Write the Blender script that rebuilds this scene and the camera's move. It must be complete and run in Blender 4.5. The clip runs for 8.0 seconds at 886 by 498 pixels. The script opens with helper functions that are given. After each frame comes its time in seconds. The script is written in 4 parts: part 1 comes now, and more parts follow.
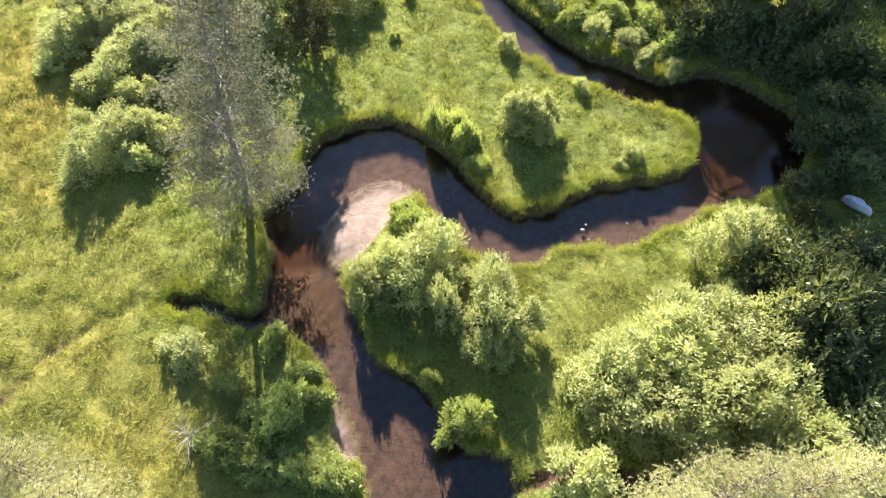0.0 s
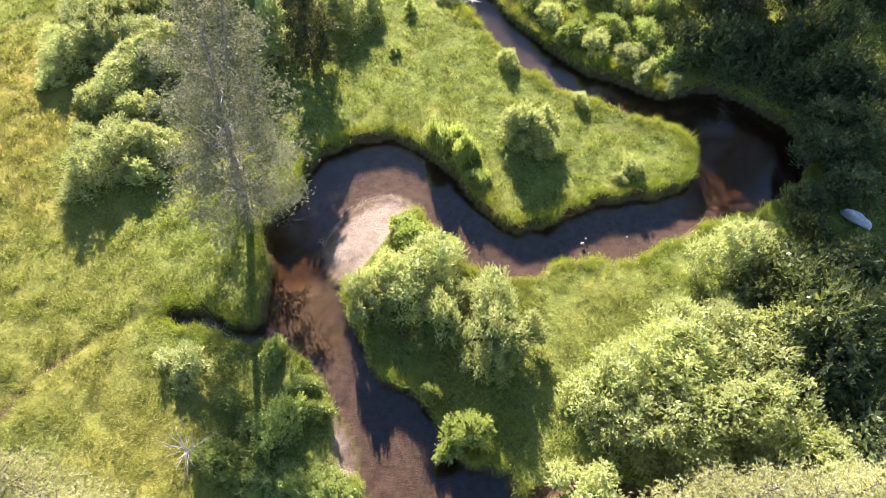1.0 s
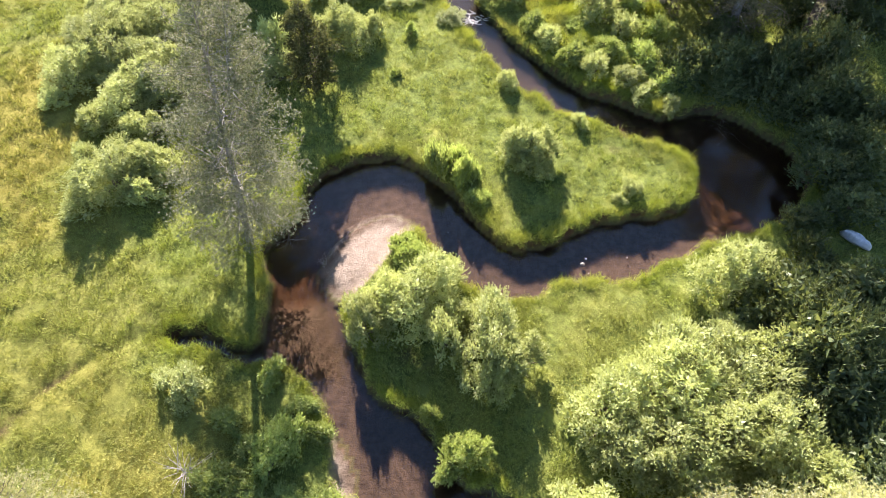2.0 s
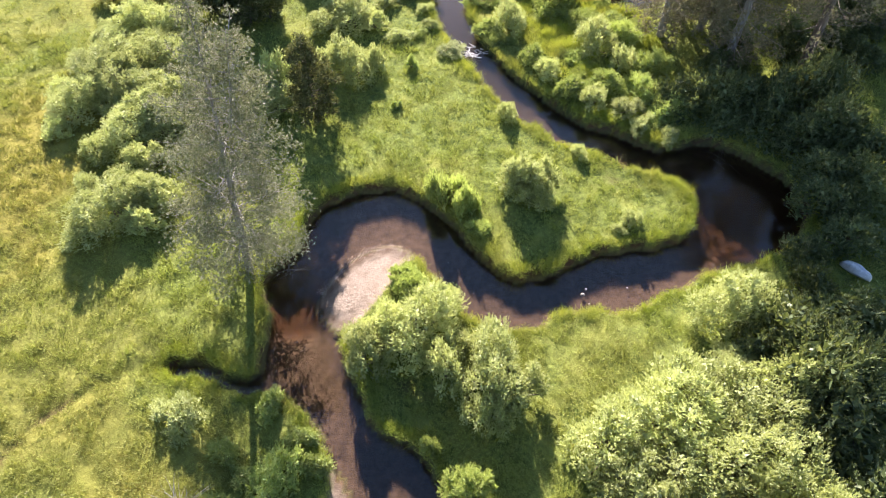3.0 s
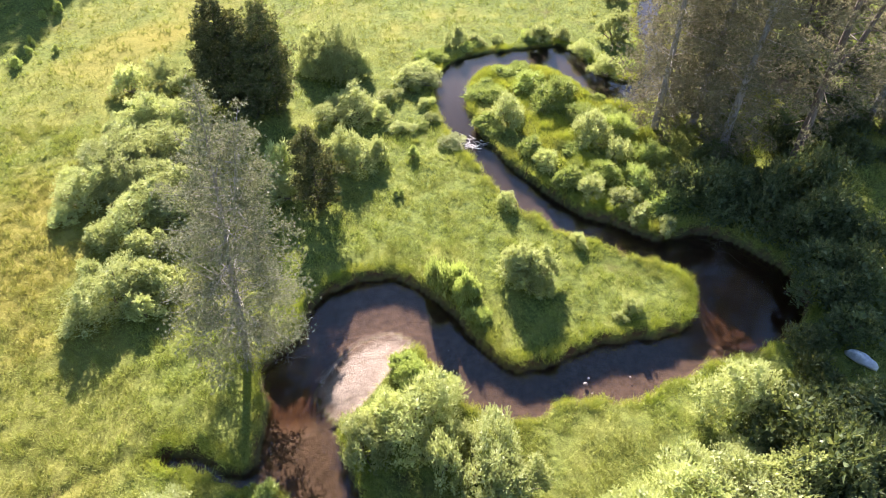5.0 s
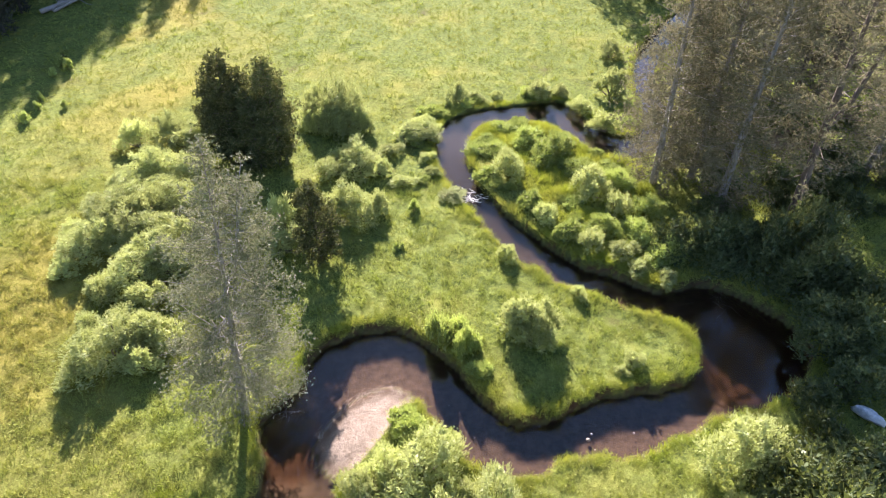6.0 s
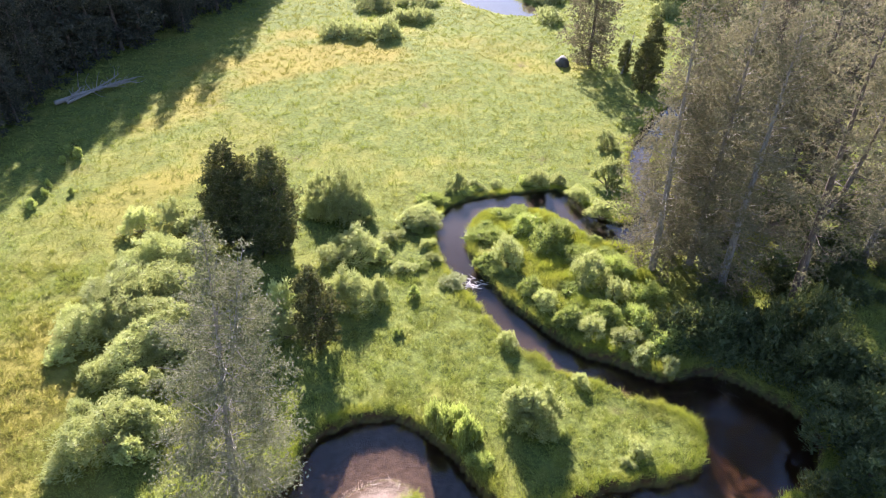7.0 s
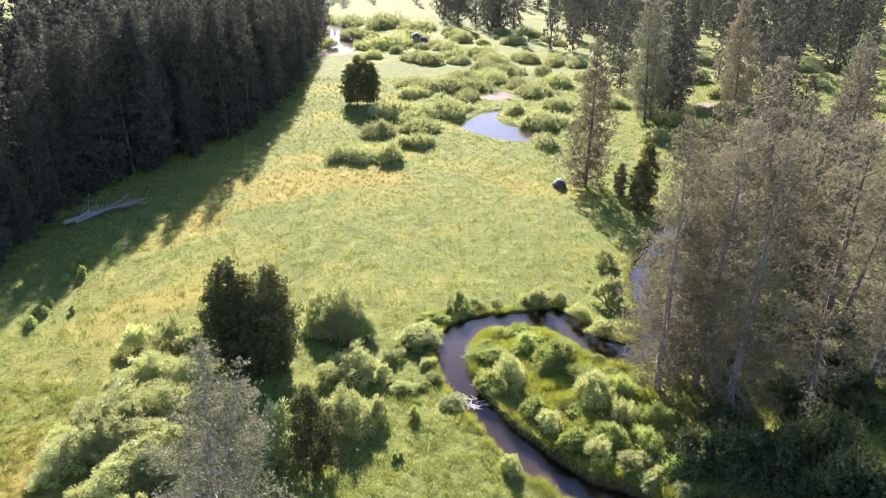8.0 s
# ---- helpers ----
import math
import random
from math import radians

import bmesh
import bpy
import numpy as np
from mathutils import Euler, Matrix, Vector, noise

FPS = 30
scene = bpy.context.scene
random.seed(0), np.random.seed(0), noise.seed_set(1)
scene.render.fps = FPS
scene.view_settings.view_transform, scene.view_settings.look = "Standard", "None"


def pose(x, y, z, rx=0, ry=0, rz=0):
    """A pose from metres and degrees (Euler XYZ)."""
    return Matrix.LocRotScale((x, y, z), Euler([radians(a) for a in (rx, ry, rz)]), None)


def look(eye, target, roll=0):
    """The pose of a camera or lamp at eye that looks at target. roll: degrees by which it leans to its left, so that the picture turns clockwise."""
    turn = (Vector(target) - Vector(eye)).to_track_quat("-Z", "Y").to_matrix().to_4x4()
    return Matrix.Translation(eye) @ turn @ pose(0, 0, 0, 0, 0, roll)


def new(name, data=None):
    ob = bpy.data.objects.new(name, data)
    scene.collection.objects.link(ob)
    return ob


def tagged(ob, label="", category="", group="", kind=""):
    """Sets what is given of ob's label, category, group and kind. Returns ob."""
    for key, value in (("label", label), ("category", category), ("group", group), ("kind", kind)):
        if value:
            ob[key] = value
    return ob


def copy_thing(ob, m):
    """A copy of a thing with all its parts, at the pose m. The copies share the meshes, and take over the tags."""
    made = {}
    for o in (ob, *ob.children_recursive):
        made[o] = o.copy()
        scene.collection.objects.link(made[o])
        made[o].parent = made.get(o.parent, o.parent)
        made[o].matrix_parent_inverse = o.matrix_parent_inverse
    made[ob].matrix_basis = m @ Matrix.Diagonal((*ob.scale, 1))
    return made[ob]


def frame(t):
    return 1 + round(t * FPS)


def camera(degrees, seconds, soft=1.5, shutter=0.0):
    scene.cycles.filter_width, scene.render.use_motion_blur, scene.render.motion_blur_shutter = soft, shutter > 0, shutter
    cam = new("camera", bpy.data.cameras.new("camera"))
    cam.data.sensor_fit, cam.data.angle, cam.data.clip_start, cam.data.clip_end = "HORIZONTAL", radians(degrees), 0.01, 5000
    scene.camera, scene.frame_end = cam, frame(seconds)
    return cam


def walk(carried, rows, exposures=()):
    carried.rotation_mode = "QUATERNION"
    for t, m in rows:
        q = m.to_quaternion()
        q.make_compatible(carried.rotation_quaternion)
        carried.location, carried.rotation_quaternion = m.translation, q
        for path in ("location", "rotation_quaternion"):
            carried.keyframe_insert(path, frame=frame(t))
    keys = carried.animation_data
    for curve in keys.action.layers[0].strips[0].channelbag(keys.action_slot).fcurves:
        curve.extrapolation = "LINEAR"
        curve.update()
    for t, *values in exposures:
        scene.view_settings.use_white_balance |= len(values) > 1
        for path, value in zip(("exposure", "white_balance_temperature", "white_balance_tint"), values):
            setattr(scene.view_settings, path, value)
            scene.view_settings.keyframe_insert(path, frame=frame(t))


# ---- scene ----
# A drone that hovers over a stream meadow and tilts its camera up.
cam = camera(65.5, 8.0, soft=0.65)
EYE = 36.0
# seconds, yaw, pitch, roll
ROWS = [
    (0, -0.14, -58.40, -0.09),
    (0.5, -0.15, -57.93, -0.05),
    (1, -0.14, -57.26, -0.07),
    (1.5, -0.14, -56.48, -0.02),
    (3, -0.13, -53.07, 0.10),
    (3.5, -0.12, -51.31, 0.11),
    (4, -0.08, -49.47, 0.14),
    (4.5, -0.06, -47.61, 0.15),
    (6, 0.04, -41.43, 0.23),
    (6.5, 0.05, -38.24, 0.31),
    (7, 0.09, -34.28, 0.35),
    (7.5, 0.16, -29.55, 0.33),
    (8, 0.22, -24.47, 0.34),
]
walk(cam, [(t, pose(0, 0, EYE, 90 + pitch, 0, yaw) @ pose(0, 0, 0, 0, 0, roll)) for t, yaw, pitch, roll in ROWS],
     [(0, 2.28, 6270, 17), (5.5, 2.28, 6200, 19), (8, 2.16, 5850, 28)])

# ---- light ----
SUN_UP, SUN_TURN = 26.5, 8.0   # degrees above the horizon; turned to the left of +y
sky = bpy.data.worlds.new("sky")
sky.use_nodes = True
scene.world = sky
sky_tex = sky.node_tree.nodes.new("ShaderNodeTexSky")
sky_tex.sky_type, sky_tex.sun_disc = "NISHITA", False
sky_tex.sun_elevation, sky_tex.sun_rotation = radians(SUN_UP), radians(-SUN_TURN)
sky_tex.air_density, sky_tex.dust_density, sky_tex.ozone_density = 1.0, 0.3, 2.5
sky_back = sky.node_tree.nodes["Background"]
sky_back.inputs["Strength"].default_value = 0.058
sky.node_tree.links.new(sky_tex.outputs["Color"], sky_back.inputs["Color"])
sun_way = Vector((-math.sin(radians(SUN_TURN)) * math.cos(radians(SUN_UP)), math.cos(radians(SUN_TURN)) * math.cos(radians(SUN_UP)), math.sin(radians(SUN_UP))))
sun = new("sun", bpy.data.lights.new("sun", "SUN"))
sun.data.energy, sun.data.angle, sun.data.color = 5.0, radians(0.6), (1.0, 0.915, 0.845)
sun.matrix_world = look(sun_way * 100, (0, 0, 0))

# ---- materials ----


def fresh(name):
    m = bpy.data.materials.new(name)
    m.use_nodes = True
    m.node_tree.nodes.clear()
    return m, m.node_tree.nodes, m.node_tree.links


def add(nodes, kind, **values):
    n = nodes.new(kind)
    for key, value in values.items():
        n.inputs[key].default_value = value
    return n


def noise_of(nodes, links, where, scale, detail=4.0, rough=0.6):
    n = add(nodes, "ShaderNodeTexNoise", Scale=scale, Detail=detail, Roughness=rough)
    links.new(where, n.inputs["Vector"])
    return n.outputs["Fac"]


def span(nodes, links, value, low, high):
    n = nodes.new("ShaderNodeMapRange")
    n.interpolation_type = "SMOOTHSTEP"
    n.inputs["From Min"].default_value, n.inputs["From Max"].default_value = low, high
    links.new(value, n.inputs["Value"])
    return n.outputs["Result"]


def blend(nodes, links, fac, a, b, how="MIX"):
    n = nodes.new("ShaderNodeMix")
    n.data_type, n.blend_type = "RGBA", how
    for slot, value in ((0, fac), (6, a), (7, b)):
        if isinstance(value, bpy.types.NodeSocket):
            links.new(value, n.inputs[slot])
        elif slot:
            n.inputs[slot].default_value = (*value, 1)
        else:
            n.inputs[slot].default_value = value
    return n.outputs[2]


def leaf_material(name, dark, light, dry, through_light=0.4, rough=0.55, dry_share=0.12, world=False, shine=0.3, glow=(1.25, 1.15, 0.55)):
    """Leaves, blades or needles: colour varies from piece to piece and in soft patches; light shines through."""
    m, nodes, links = fresh(name)
    geo = nodes.new("ShaderNodeNewGeometry")
    place = geo.outputs["Position"]
    one = geo.outputs["Random Per Island"]
    patch = span(nodes, links, noise_of(nodes, links, place, 0.35, 3), 0.35, 0.65)
    col = blend(nodes, links, one, dark, light)
    col = blend(nodes, links, patch, col, blend(nodes, links, 0.5, col, light))
    worn = span(nodes, links, one, 1.0 - 2 * dry_share, 1.0)
    col = blend(nodes, links, worn, col, dry)
    if world:
        broad = span(nodes, links, noise_of(nodes, links, place, 0.06, 4), 0.40, 0.64)
        fine = span(nodes, links, noise_of(nodes, links, place, 0.5, 3), 0.40, 0.72)
        col = blend(nodes, links, broad, col, blend(nodes, links, 0.5, col, dry))
        col = blend(nodes, links, fine, col, blend(nodes, links, 0.35, col, dry))
        sere = nodes.new("ShaderNodeAttribute")
        sere.attribute_name = "dry"
        col = blend(nodes, links, sere.outputs["Fac"], col, blend(nodes, links, one, (0.20, 0.175, 0.048), (0.37, 0.325, 0.09)))
    else:
        info = nodes.new("ShaderNodeObjectInfo")
        hue = add(nodes, "ShaderNodeHueSaturation", Fac=1.0)
        ramp = nodes.new("ShaderNodeMapRange")
        ramp.inputs["To Min"].default_value, ramp.inputs["To Max"].default_value = 0.8, 1.2
        links.new(info.outputs["Random"], ramp.inputs["Value"])
        links.new(ramp.outputs["Result"], hue.inputs["Value"])
        links.new(col, hue.inputs["Color"])
        col = hue.outputs["Color"]
    face = add(nodes, "ShaderNodeBsdfPrincipled", Roughness=rough)
    face.inputs["Specular IOR Level"].default_value = shine
    links.new(col, face.inputs["Base Color"])
    back = nodes.new("ShaderNodeBsdfTranslucent")
    warm = blend(nodes, links, 1.0, col, glow, "MULTIPLY")
    links.new(warm, back.inputs["Color"])
    mix = add(nodes, "ShaderNodeMixShader", Fac=through_light)
    links.new(face.outputs[0], mix.inputs[1])
    links.new(back.outputs[0], mix.inputs[2])
    end = nodes.new("ShaderNodeOutputMaterial")
    links.new(mix.outputs[0], end.inputs["Surface"])
    return m


def rough_material(name, a, b, c, scale, rough=0.85, bump=0.4, depth=0.03, stretch=(1, 1, 1)):
    """Bark, wood, stone: two scales of colour and a fine relief."""
    m, nodes, links = fresh(name)
    tex = nodes.new("ShaderNodeTexCoord")
    turn = add(nodes, "ShaderNodeMapping", Scale=stretch)
    links.new(tex.outputs["Object"], turn.inputs["Vector"])
    place = turn.outputs["Vector"]
    small = noise_of(nodes, links, place, scale, 8, 0.65)
    large = noise_of(nodes, links, place, scale * 0.17, 4)
    col = blend(nodes, links, span(nodes, links, small, 0.3, 0.7), a, b)
    col = blend(nodes, links, span(nodes, links, large, 0.45, 0.7), col, c)
    face = add(nodes, "ShaderNodeBsdfPrincipled", Roughness=rough)
    links.new(col, face.inputs["Base Color"])
    lift = add(nodes, "ShaderNodeBump", Strength=bump, Distance=depth)
    links.new(small, lift.inputs["Height"])
    links.new(lift.outputs["Normal"], face.inputs["Normal"])
    end = nodes.new("ShaderNodeOutputMaterial")
    links.new(face.outputs[0], end.inputs["Surface"])
    return m


def ground_material():
    """Meadow soil under the grass, bank soil, stream bed and bare sand, told apart by the ground's own marks."""
    m, nodes, links = fresh("meadow_ground")
    place = nodes.new("ShaderNodeNewGeometry").outputs["Position"]

    def mark(name):
        n = nodes.new("ShaderNodeAttribute")
        n.attribute_name = name
        return n.outputs["Fac"]

    fine = noise_of(nodes, links, place, 3.2, 6, 0.7)
    mid = noise_of(nodes, links, place, 0.45, 5, 0.62)
    broad = noise_of(nodes, links, place, 0.055, 4, 0.55)
    green = blend(nodes, links, span(nodes, links, fine, 0.32, 0.68), (0.075, 0.097, 0.025), (0.205, 0.24, 0.056))
    green = blend(nodes, links, span(nodes, links, mid, 0.45, 0.75), green, (0.25, 0.26, 0.062))
    green = blend(nodes, links, span(nodes, links, broad, 0.50, 0.72), green, (0.28, 0.25, 0.055))
    green = blend(nodes, links, mark("dry"), green, blend(nodes, links, fine, (0.20, 0.155, 0.035), (0.42, 0.34, 0.075)))
    grit = noise_of(nodes, links, place, 14.0, 6, 0.75)
    sand = blend(nodes, links, span(nodes, links, grit, 0.3, 0.7), (0.17, 0.13, 0.098), (0.43, 0.34, 0.262))
    sand = blend(nodes, links, mark("wet"), sand, (0.12, 0.085, 0.06))
    sand = blend(nodes, links, span(nodes, links, noise_of(nodes, links, place, 1.3, 4), 0.45, 0.7), sand, blend(nodes, links, 0.6, sand, (0.20, 0.145, 0.105)))
    soil = blend(nodes, links, fine, (0.035, 0.022, 0.014), (0.15, 0.095, 0.058))
    bed = blend(nodes, links, span(nodes, links, noise_of(nodes, links, place, 2.2, 8, 0.7), 0.3, 0.7), (0.034, 0.025, 0.017), (0.100, 0.070, 0.048))
    bed = blend(nodes, links, span(nodes, links, grit, 0.35, 0.8), bed, (0.082, 0.058, 0.040))
    # Pool beds: the light that deep water swallows is painted into this colour.
    deep_bed = blend(nodes, links, fine, (0.022, 0.011, 0.006), (0.064, 0.031, 0.014))
    # The bed colour grows darker upstream.
    bed = blend(nodes, links, mark("mud"), bed, blend(nodes, links, fine, (0.014, 0.012, 0.011), (0.045, 0.036, 0.030)))
    bed = blend(nodes, links, mark("deep"), bed, deep_bed)
    col = blend(nodes, links, mark("soil"), green, soil)
    col = blend(nodes, links, mark("sand"), col, sand)
    col = blend(nodes, links, mark("bed"), col, bed)
    face = add(nodes, "ShaderNodeBsdfPrincipled", Roughness=0.92)
    face.inputs["Specular IOR Level"].default_value = 0.05
    links.new(col, face.inputs["Base Color"])
    tufts = noise_of(nodes, links, place, 2.3, 6, 0.68)
    lift = add(nodes, "ShaderNodeBump", Strength=1.0)
    reliefs = blend(nodes, links, mark("sand"), (0.20, 0.20, 0.20), (0.26, 0.26, 0.26))
    reliefs = blend(nodes, links, mark("bed"), reliefs, (0.15, 0.15, 0.15))
    links.new(reliefs, lift.inputs["Distance"])
    links.new(blend(nodes, links, 0.35, tufts, grit), lift.inputs["Height"])
    links.new(lift.outputs["Normal"], face.inputs["Normal"])
    end = nodes.new("ShaderNodeOutputMaterial")
    links.new(face.outputs[0], end.inputs["Surface"])
    return m


def water_material():
    m, nodes, links = fresh("stream_water")
    place = nodes.new("ShaderNodeNewGeometry").outputs["Position"]
    clear = nodes.new("ShaderNodeBsdfTransparent")
    clear.inputs["Color"].default_value = (0.90, 0.80, 0.70, 1)
    gloss = nodes.new("ShaderNodeBsdfGlossy")
    gloss.inputs["Roughness"].default_value = 0.03
    gloss.inputs["Color"].default_value = (1, 1, 1, 1)
    lift = add(nodes, "ShaderNodeBump", Strength=0.12, Distance=0.05)
    links.new(noise_of(nodes, links, place, 2.4, 3), lift.inputs["Height"])
    links.new(lift.outputs["Normal"], gloss.inputs["Normal"])
    edge = add(nodes, "ShaderNodeFresnel", IOR=1.5)
    links.new(lift.outputs["Normal"], edge.inputs["Normal"])
    mix = nodes.new("ShaderNodeMixShader")
    links.new(edge.outputs[0], mix.inputs[0])
    links.new(clear.outputs[0], mix.inputs[1])
    links.new(gloss.outputs[0], mix.inputs[2])
    end = nodes.new("ShaderNodeOutputMaterial")
    links.new(mix.outputs[0], end.inputs["Surface"])
    return m


GROUND, WATER = ground_material(), water_material()
GRASS = leaf_material("meadow_grass", (0.195, 0.24, 0.045), (0.385, 0.435, 0.11), (0.34, 0.32, 0.115), 0.30, 0.7, 0.03, True, shine=0.12, glow=(1.12, 1.12, 0.7))
REED = leaf_material("bank_grass", (0.14, 0.20, 0.025), (0.35, 0.42, 0.06), (0.42, 0.42, 0.13), 0.36, 0.55, 0.06, True)
WILLOW = leaf_material("willow_leaves", (0.30, 0.335, 0.13), (0.50, 0.535, 0.235), (0.58, 0.60, 0.33), 0.39, 0.6, 0.08, shine=0.18, glow=(1.1, 1.08, 0.78))
FARWILLOW = leaf_material("far_willow_leaves", (0.25, 0.28, 0.12), (0.44, 0.47, 0.22), (0.52, 0.53, 0.30), 0.37, 0.6, 0.08, shine=0.15, glow=(1.1, 1.08, 0.76))
HERB = leaf_material("green_shrub_leaves", (0.22, 0.275, 0.085), (0.40, 0.455, 0.155), (0.48, 0.50, 0.22), 0.38, 0.55, 0.10, shine=0.2, glow=(1.15, 1.15, 0.7))
# Willow foliage under the pines: their shade is put into the leaf colour.
SHADEDLEAF = leaf_material("shade_shrub_leaves", (0.062, 0.084, 0.036), (0.145, 0.18, 0.076), (0.22, 0.245, 0.115), 0.34, 0.5, 0.10)
NEEDLE = leaf_material("pine_needles", (0.046, 0.052, 0.042), (0.13, 0.132, 0.100), (0.20, 0.18, 0.14), 0.16, 0.8, 0.12, glow=(1.1, 1.1, 0.8), shine=0.06)
# Needles of the fore pines, with the sunlight on them put into the colour.
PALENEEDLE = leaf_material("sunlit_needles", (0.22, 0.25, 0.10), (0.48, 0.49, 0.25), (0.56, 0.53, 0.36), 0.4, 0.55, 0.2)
BROWNNEEDLE = leaf_material("brownish_needles", (0.085, 0.082, 0.055), (0.21, 0.195, 0.13), (0.36, 0.32, 0.25), 0.3, 0.8, 0.24, glow=(1.1, 1.05, 0.8), shine=0.06)
OLIVENEEDLE = leaf_material("young_needles", (0.065, 0.078, 0.032), (0.17, 0.185, 0.08), (0.24, 0.23, 0.13), 0.24, 0.8, 0.14, shine=0.06)
GREYNEEDLE = leaf_material("thin_grey_needles", (0.085, 0.10, 0.052), (0.23, 0.245, 0.135), (0.38, 0.35, 0.30), 0.28, 0.8, 0.20, glow=(1.1, 1.06, 0.8), shine=0.06)
OLDNEEDLE = leaf_material("old_pine_needles", (0.105, 0.106, 0.062), (0.25, 0.24, 0.15), (0.30, 0.26, 0.20), 0.36, 0.8, 0.2, glow=(1.1, 1.05, 0.8), shine=0.06)
BARK = rough_material("pine_bark", (0.06, 0.045, 0.035), (0.20, 0.16, 0.13), (0.13, 0.095, 0.07), 9.0, stretch=(1, 1, 0.25))
STEM = rough_material("willow_stems", (0.10, 0.075, 0.05), (0.22, 0.18, 0.12), (0.15, 0.12, 0.08), 12.0)
DEADWOOD = rough_material("weathered_wood", (0.24, 0.21, 0.19), (0.46, 0.42, 0.38), (0.34, 0.29, 0.24), 10.0)
PALEWOOD = rough_material("bleached_wood", (0.5, 0.47, 0.43), (0.76, 0.73, 0.69), (0.62, 0.57, 0.52), 10.0)
STONE = rough_material("pale_stone", (0.46, 0.45, 0.44), (0.72, 0.71, 0.70), (0.58, 0.57, 0.55), 6.0)
PEBBLE = rough_material("tan_pebbles", (0.30, 0.24, 0.19), (0.50, 0.42, 0.34), (0.40, 0.33, 0.27), 8.0)
GREYBARK = rough_material("grey_bark", (0.16, 0.14, 0.12), (0.36, 0.33, 0.30), (0.26, 0.23, 0.20), 9.0, stretch=(1, 1, 0.25))
GREYSTONE = rough_material("grey_boulder", (0.05, 0.05, 0.05), (0.13, 0.125, 0.12), (0.08, 0.08, 0.08), 4.0)

# ---- mesh helpers ----


def mesh_of(name, verts, faces, material, smooth=False):
    """A mesh from an array of places and an array of equal-sided faces."""
    verts, faces = np.asarray(verts, np.float32), np.asarray(faces, np.int32)
    me = bpy.data.meshes.new(name)
    me.vertices.add(len(verts))
    me.vertices.foreach_set("co", verts.ravel())
    me.loops.add(faces.size)
    me.loops.foreach_set("vertex_index", faces.ravel())
    me.polygons.add(len(faces))
    me.polygons.foreach_set("loop_start", np.arange(0, faces.size, faces.shape[1], dtype=np.int32))
    if smooth:
        me.polygons.foreach_set("use_smooth", np.ones(len(faces), bool))
    me.update(calc_edges=True)
    me.materials.append(material)
    return me


def part(name, me, parent, label=""):
    ob = new(name, me)
    ob.parent = parent
    return tagged(ob, label)


def unit(v):
    return v / np.maximum(np.linalg.norm(v, axis=-1, keepdims=True), 1e-9)


def needles(rng, base, way, length, width, facing=None):
    """Three-cornered narrow leaves or sprays of needles from base along way, turned roughly to facing."""
    n = len(base)
    toward = rng.normal(size=(n, 3)) if facing is None else facing + 0.5 * rng.normal(size=(n, 3))
    side = unit(np.cross(way, toward)) * (np.broadcast_to(width, n) / 2)[:, None]
    low = base + way * (np.broadcast_to(length, n) * 0.25)[:, None]
    v = np.stack([low - side, low + side, base + way * np.broadcast_to(length, n)[:, None]], 1).reshape(-1, 3)
    return v, np.arange(3 * n).reshape(n, 3)


def tube(path, radii, sides=7):
    """A round tapering stem along a path, closed at both ends by a point."""
    path, radii = np.asarray(path, float), np.asarray(radii, float)
    along = unit(np.gradient(path, axis=0))
    ref = np.where(np.abs(along[:, 2:3]) > 0.9, [[1.0, 0, 0]], [[0, 0, 1.0]])
    a = unit(np.cross(along, ref))
    b = np.cross(along, a)
    ang = np.linspace(0, 2 * np.pi, sides, endpoint=False)
    ring = path[:, None] + radii[:, None, None] * (np.cos(ang)[None, :, None] * a[:, None] + np.sin(ang)[None, :, None] * b[:, None])
    n = len(path)
    v = ring.reshape(-1, 3)
    i, j = np.meshgrid(np.arange(n - 1), np.arange(sides), indexing="ij")
    k = (j + 1) % sides
    f = np.stack([i * sides + j, i * sides + k, (i + 1) * sides + k, (i + 1) * sides + j], -1).reshape(-1, 4)
    return v, f


def joined(pieces):
    vs, fs, at = [], [], 0
    for v, f in pieces:
        vs.append(v)
        fs.append(np.asarray(f) + at)
        at += len(v)
    return np.concatenate(vs), np.concatenate(fs)


# ---- the stream's plan ----
# The bank on the meadow side and the bank on the far side, from downstream to upstream.
BANK_WEST = [(-3.0, -60.0), (-3.0, -5.0), (-3.5, 7.5), (-4.2, 8.9), (-4.5, 9.9), (-4.6, 11.0), (-5.6, 12.7), (-6.2, 13.2), (-6.5, 14.5), (-7.5, 15.8), (-8.3, 16.5), (-9.2, 16.8), (-10.1, 16.9), (-12.5, 17.3), (-14.4, 18.2), (-15.9, 18.2), (-16.0, 18.8), (-15.5, 19.3), (-13.9, 19.1), (-12.6, 18.0), (-11.2, 17.8), (-10.5, 18.9), (-10.6, 20.2), (-10.6, 22.2), (-11.1, 23.9), (-11.4, 25.2), (-10.3, 26.3), (-9.2, 27.9), (-9.2, 29.8), (-8.2, 31.3), (-6.4, 32.5), (-3.6, 33.1)]
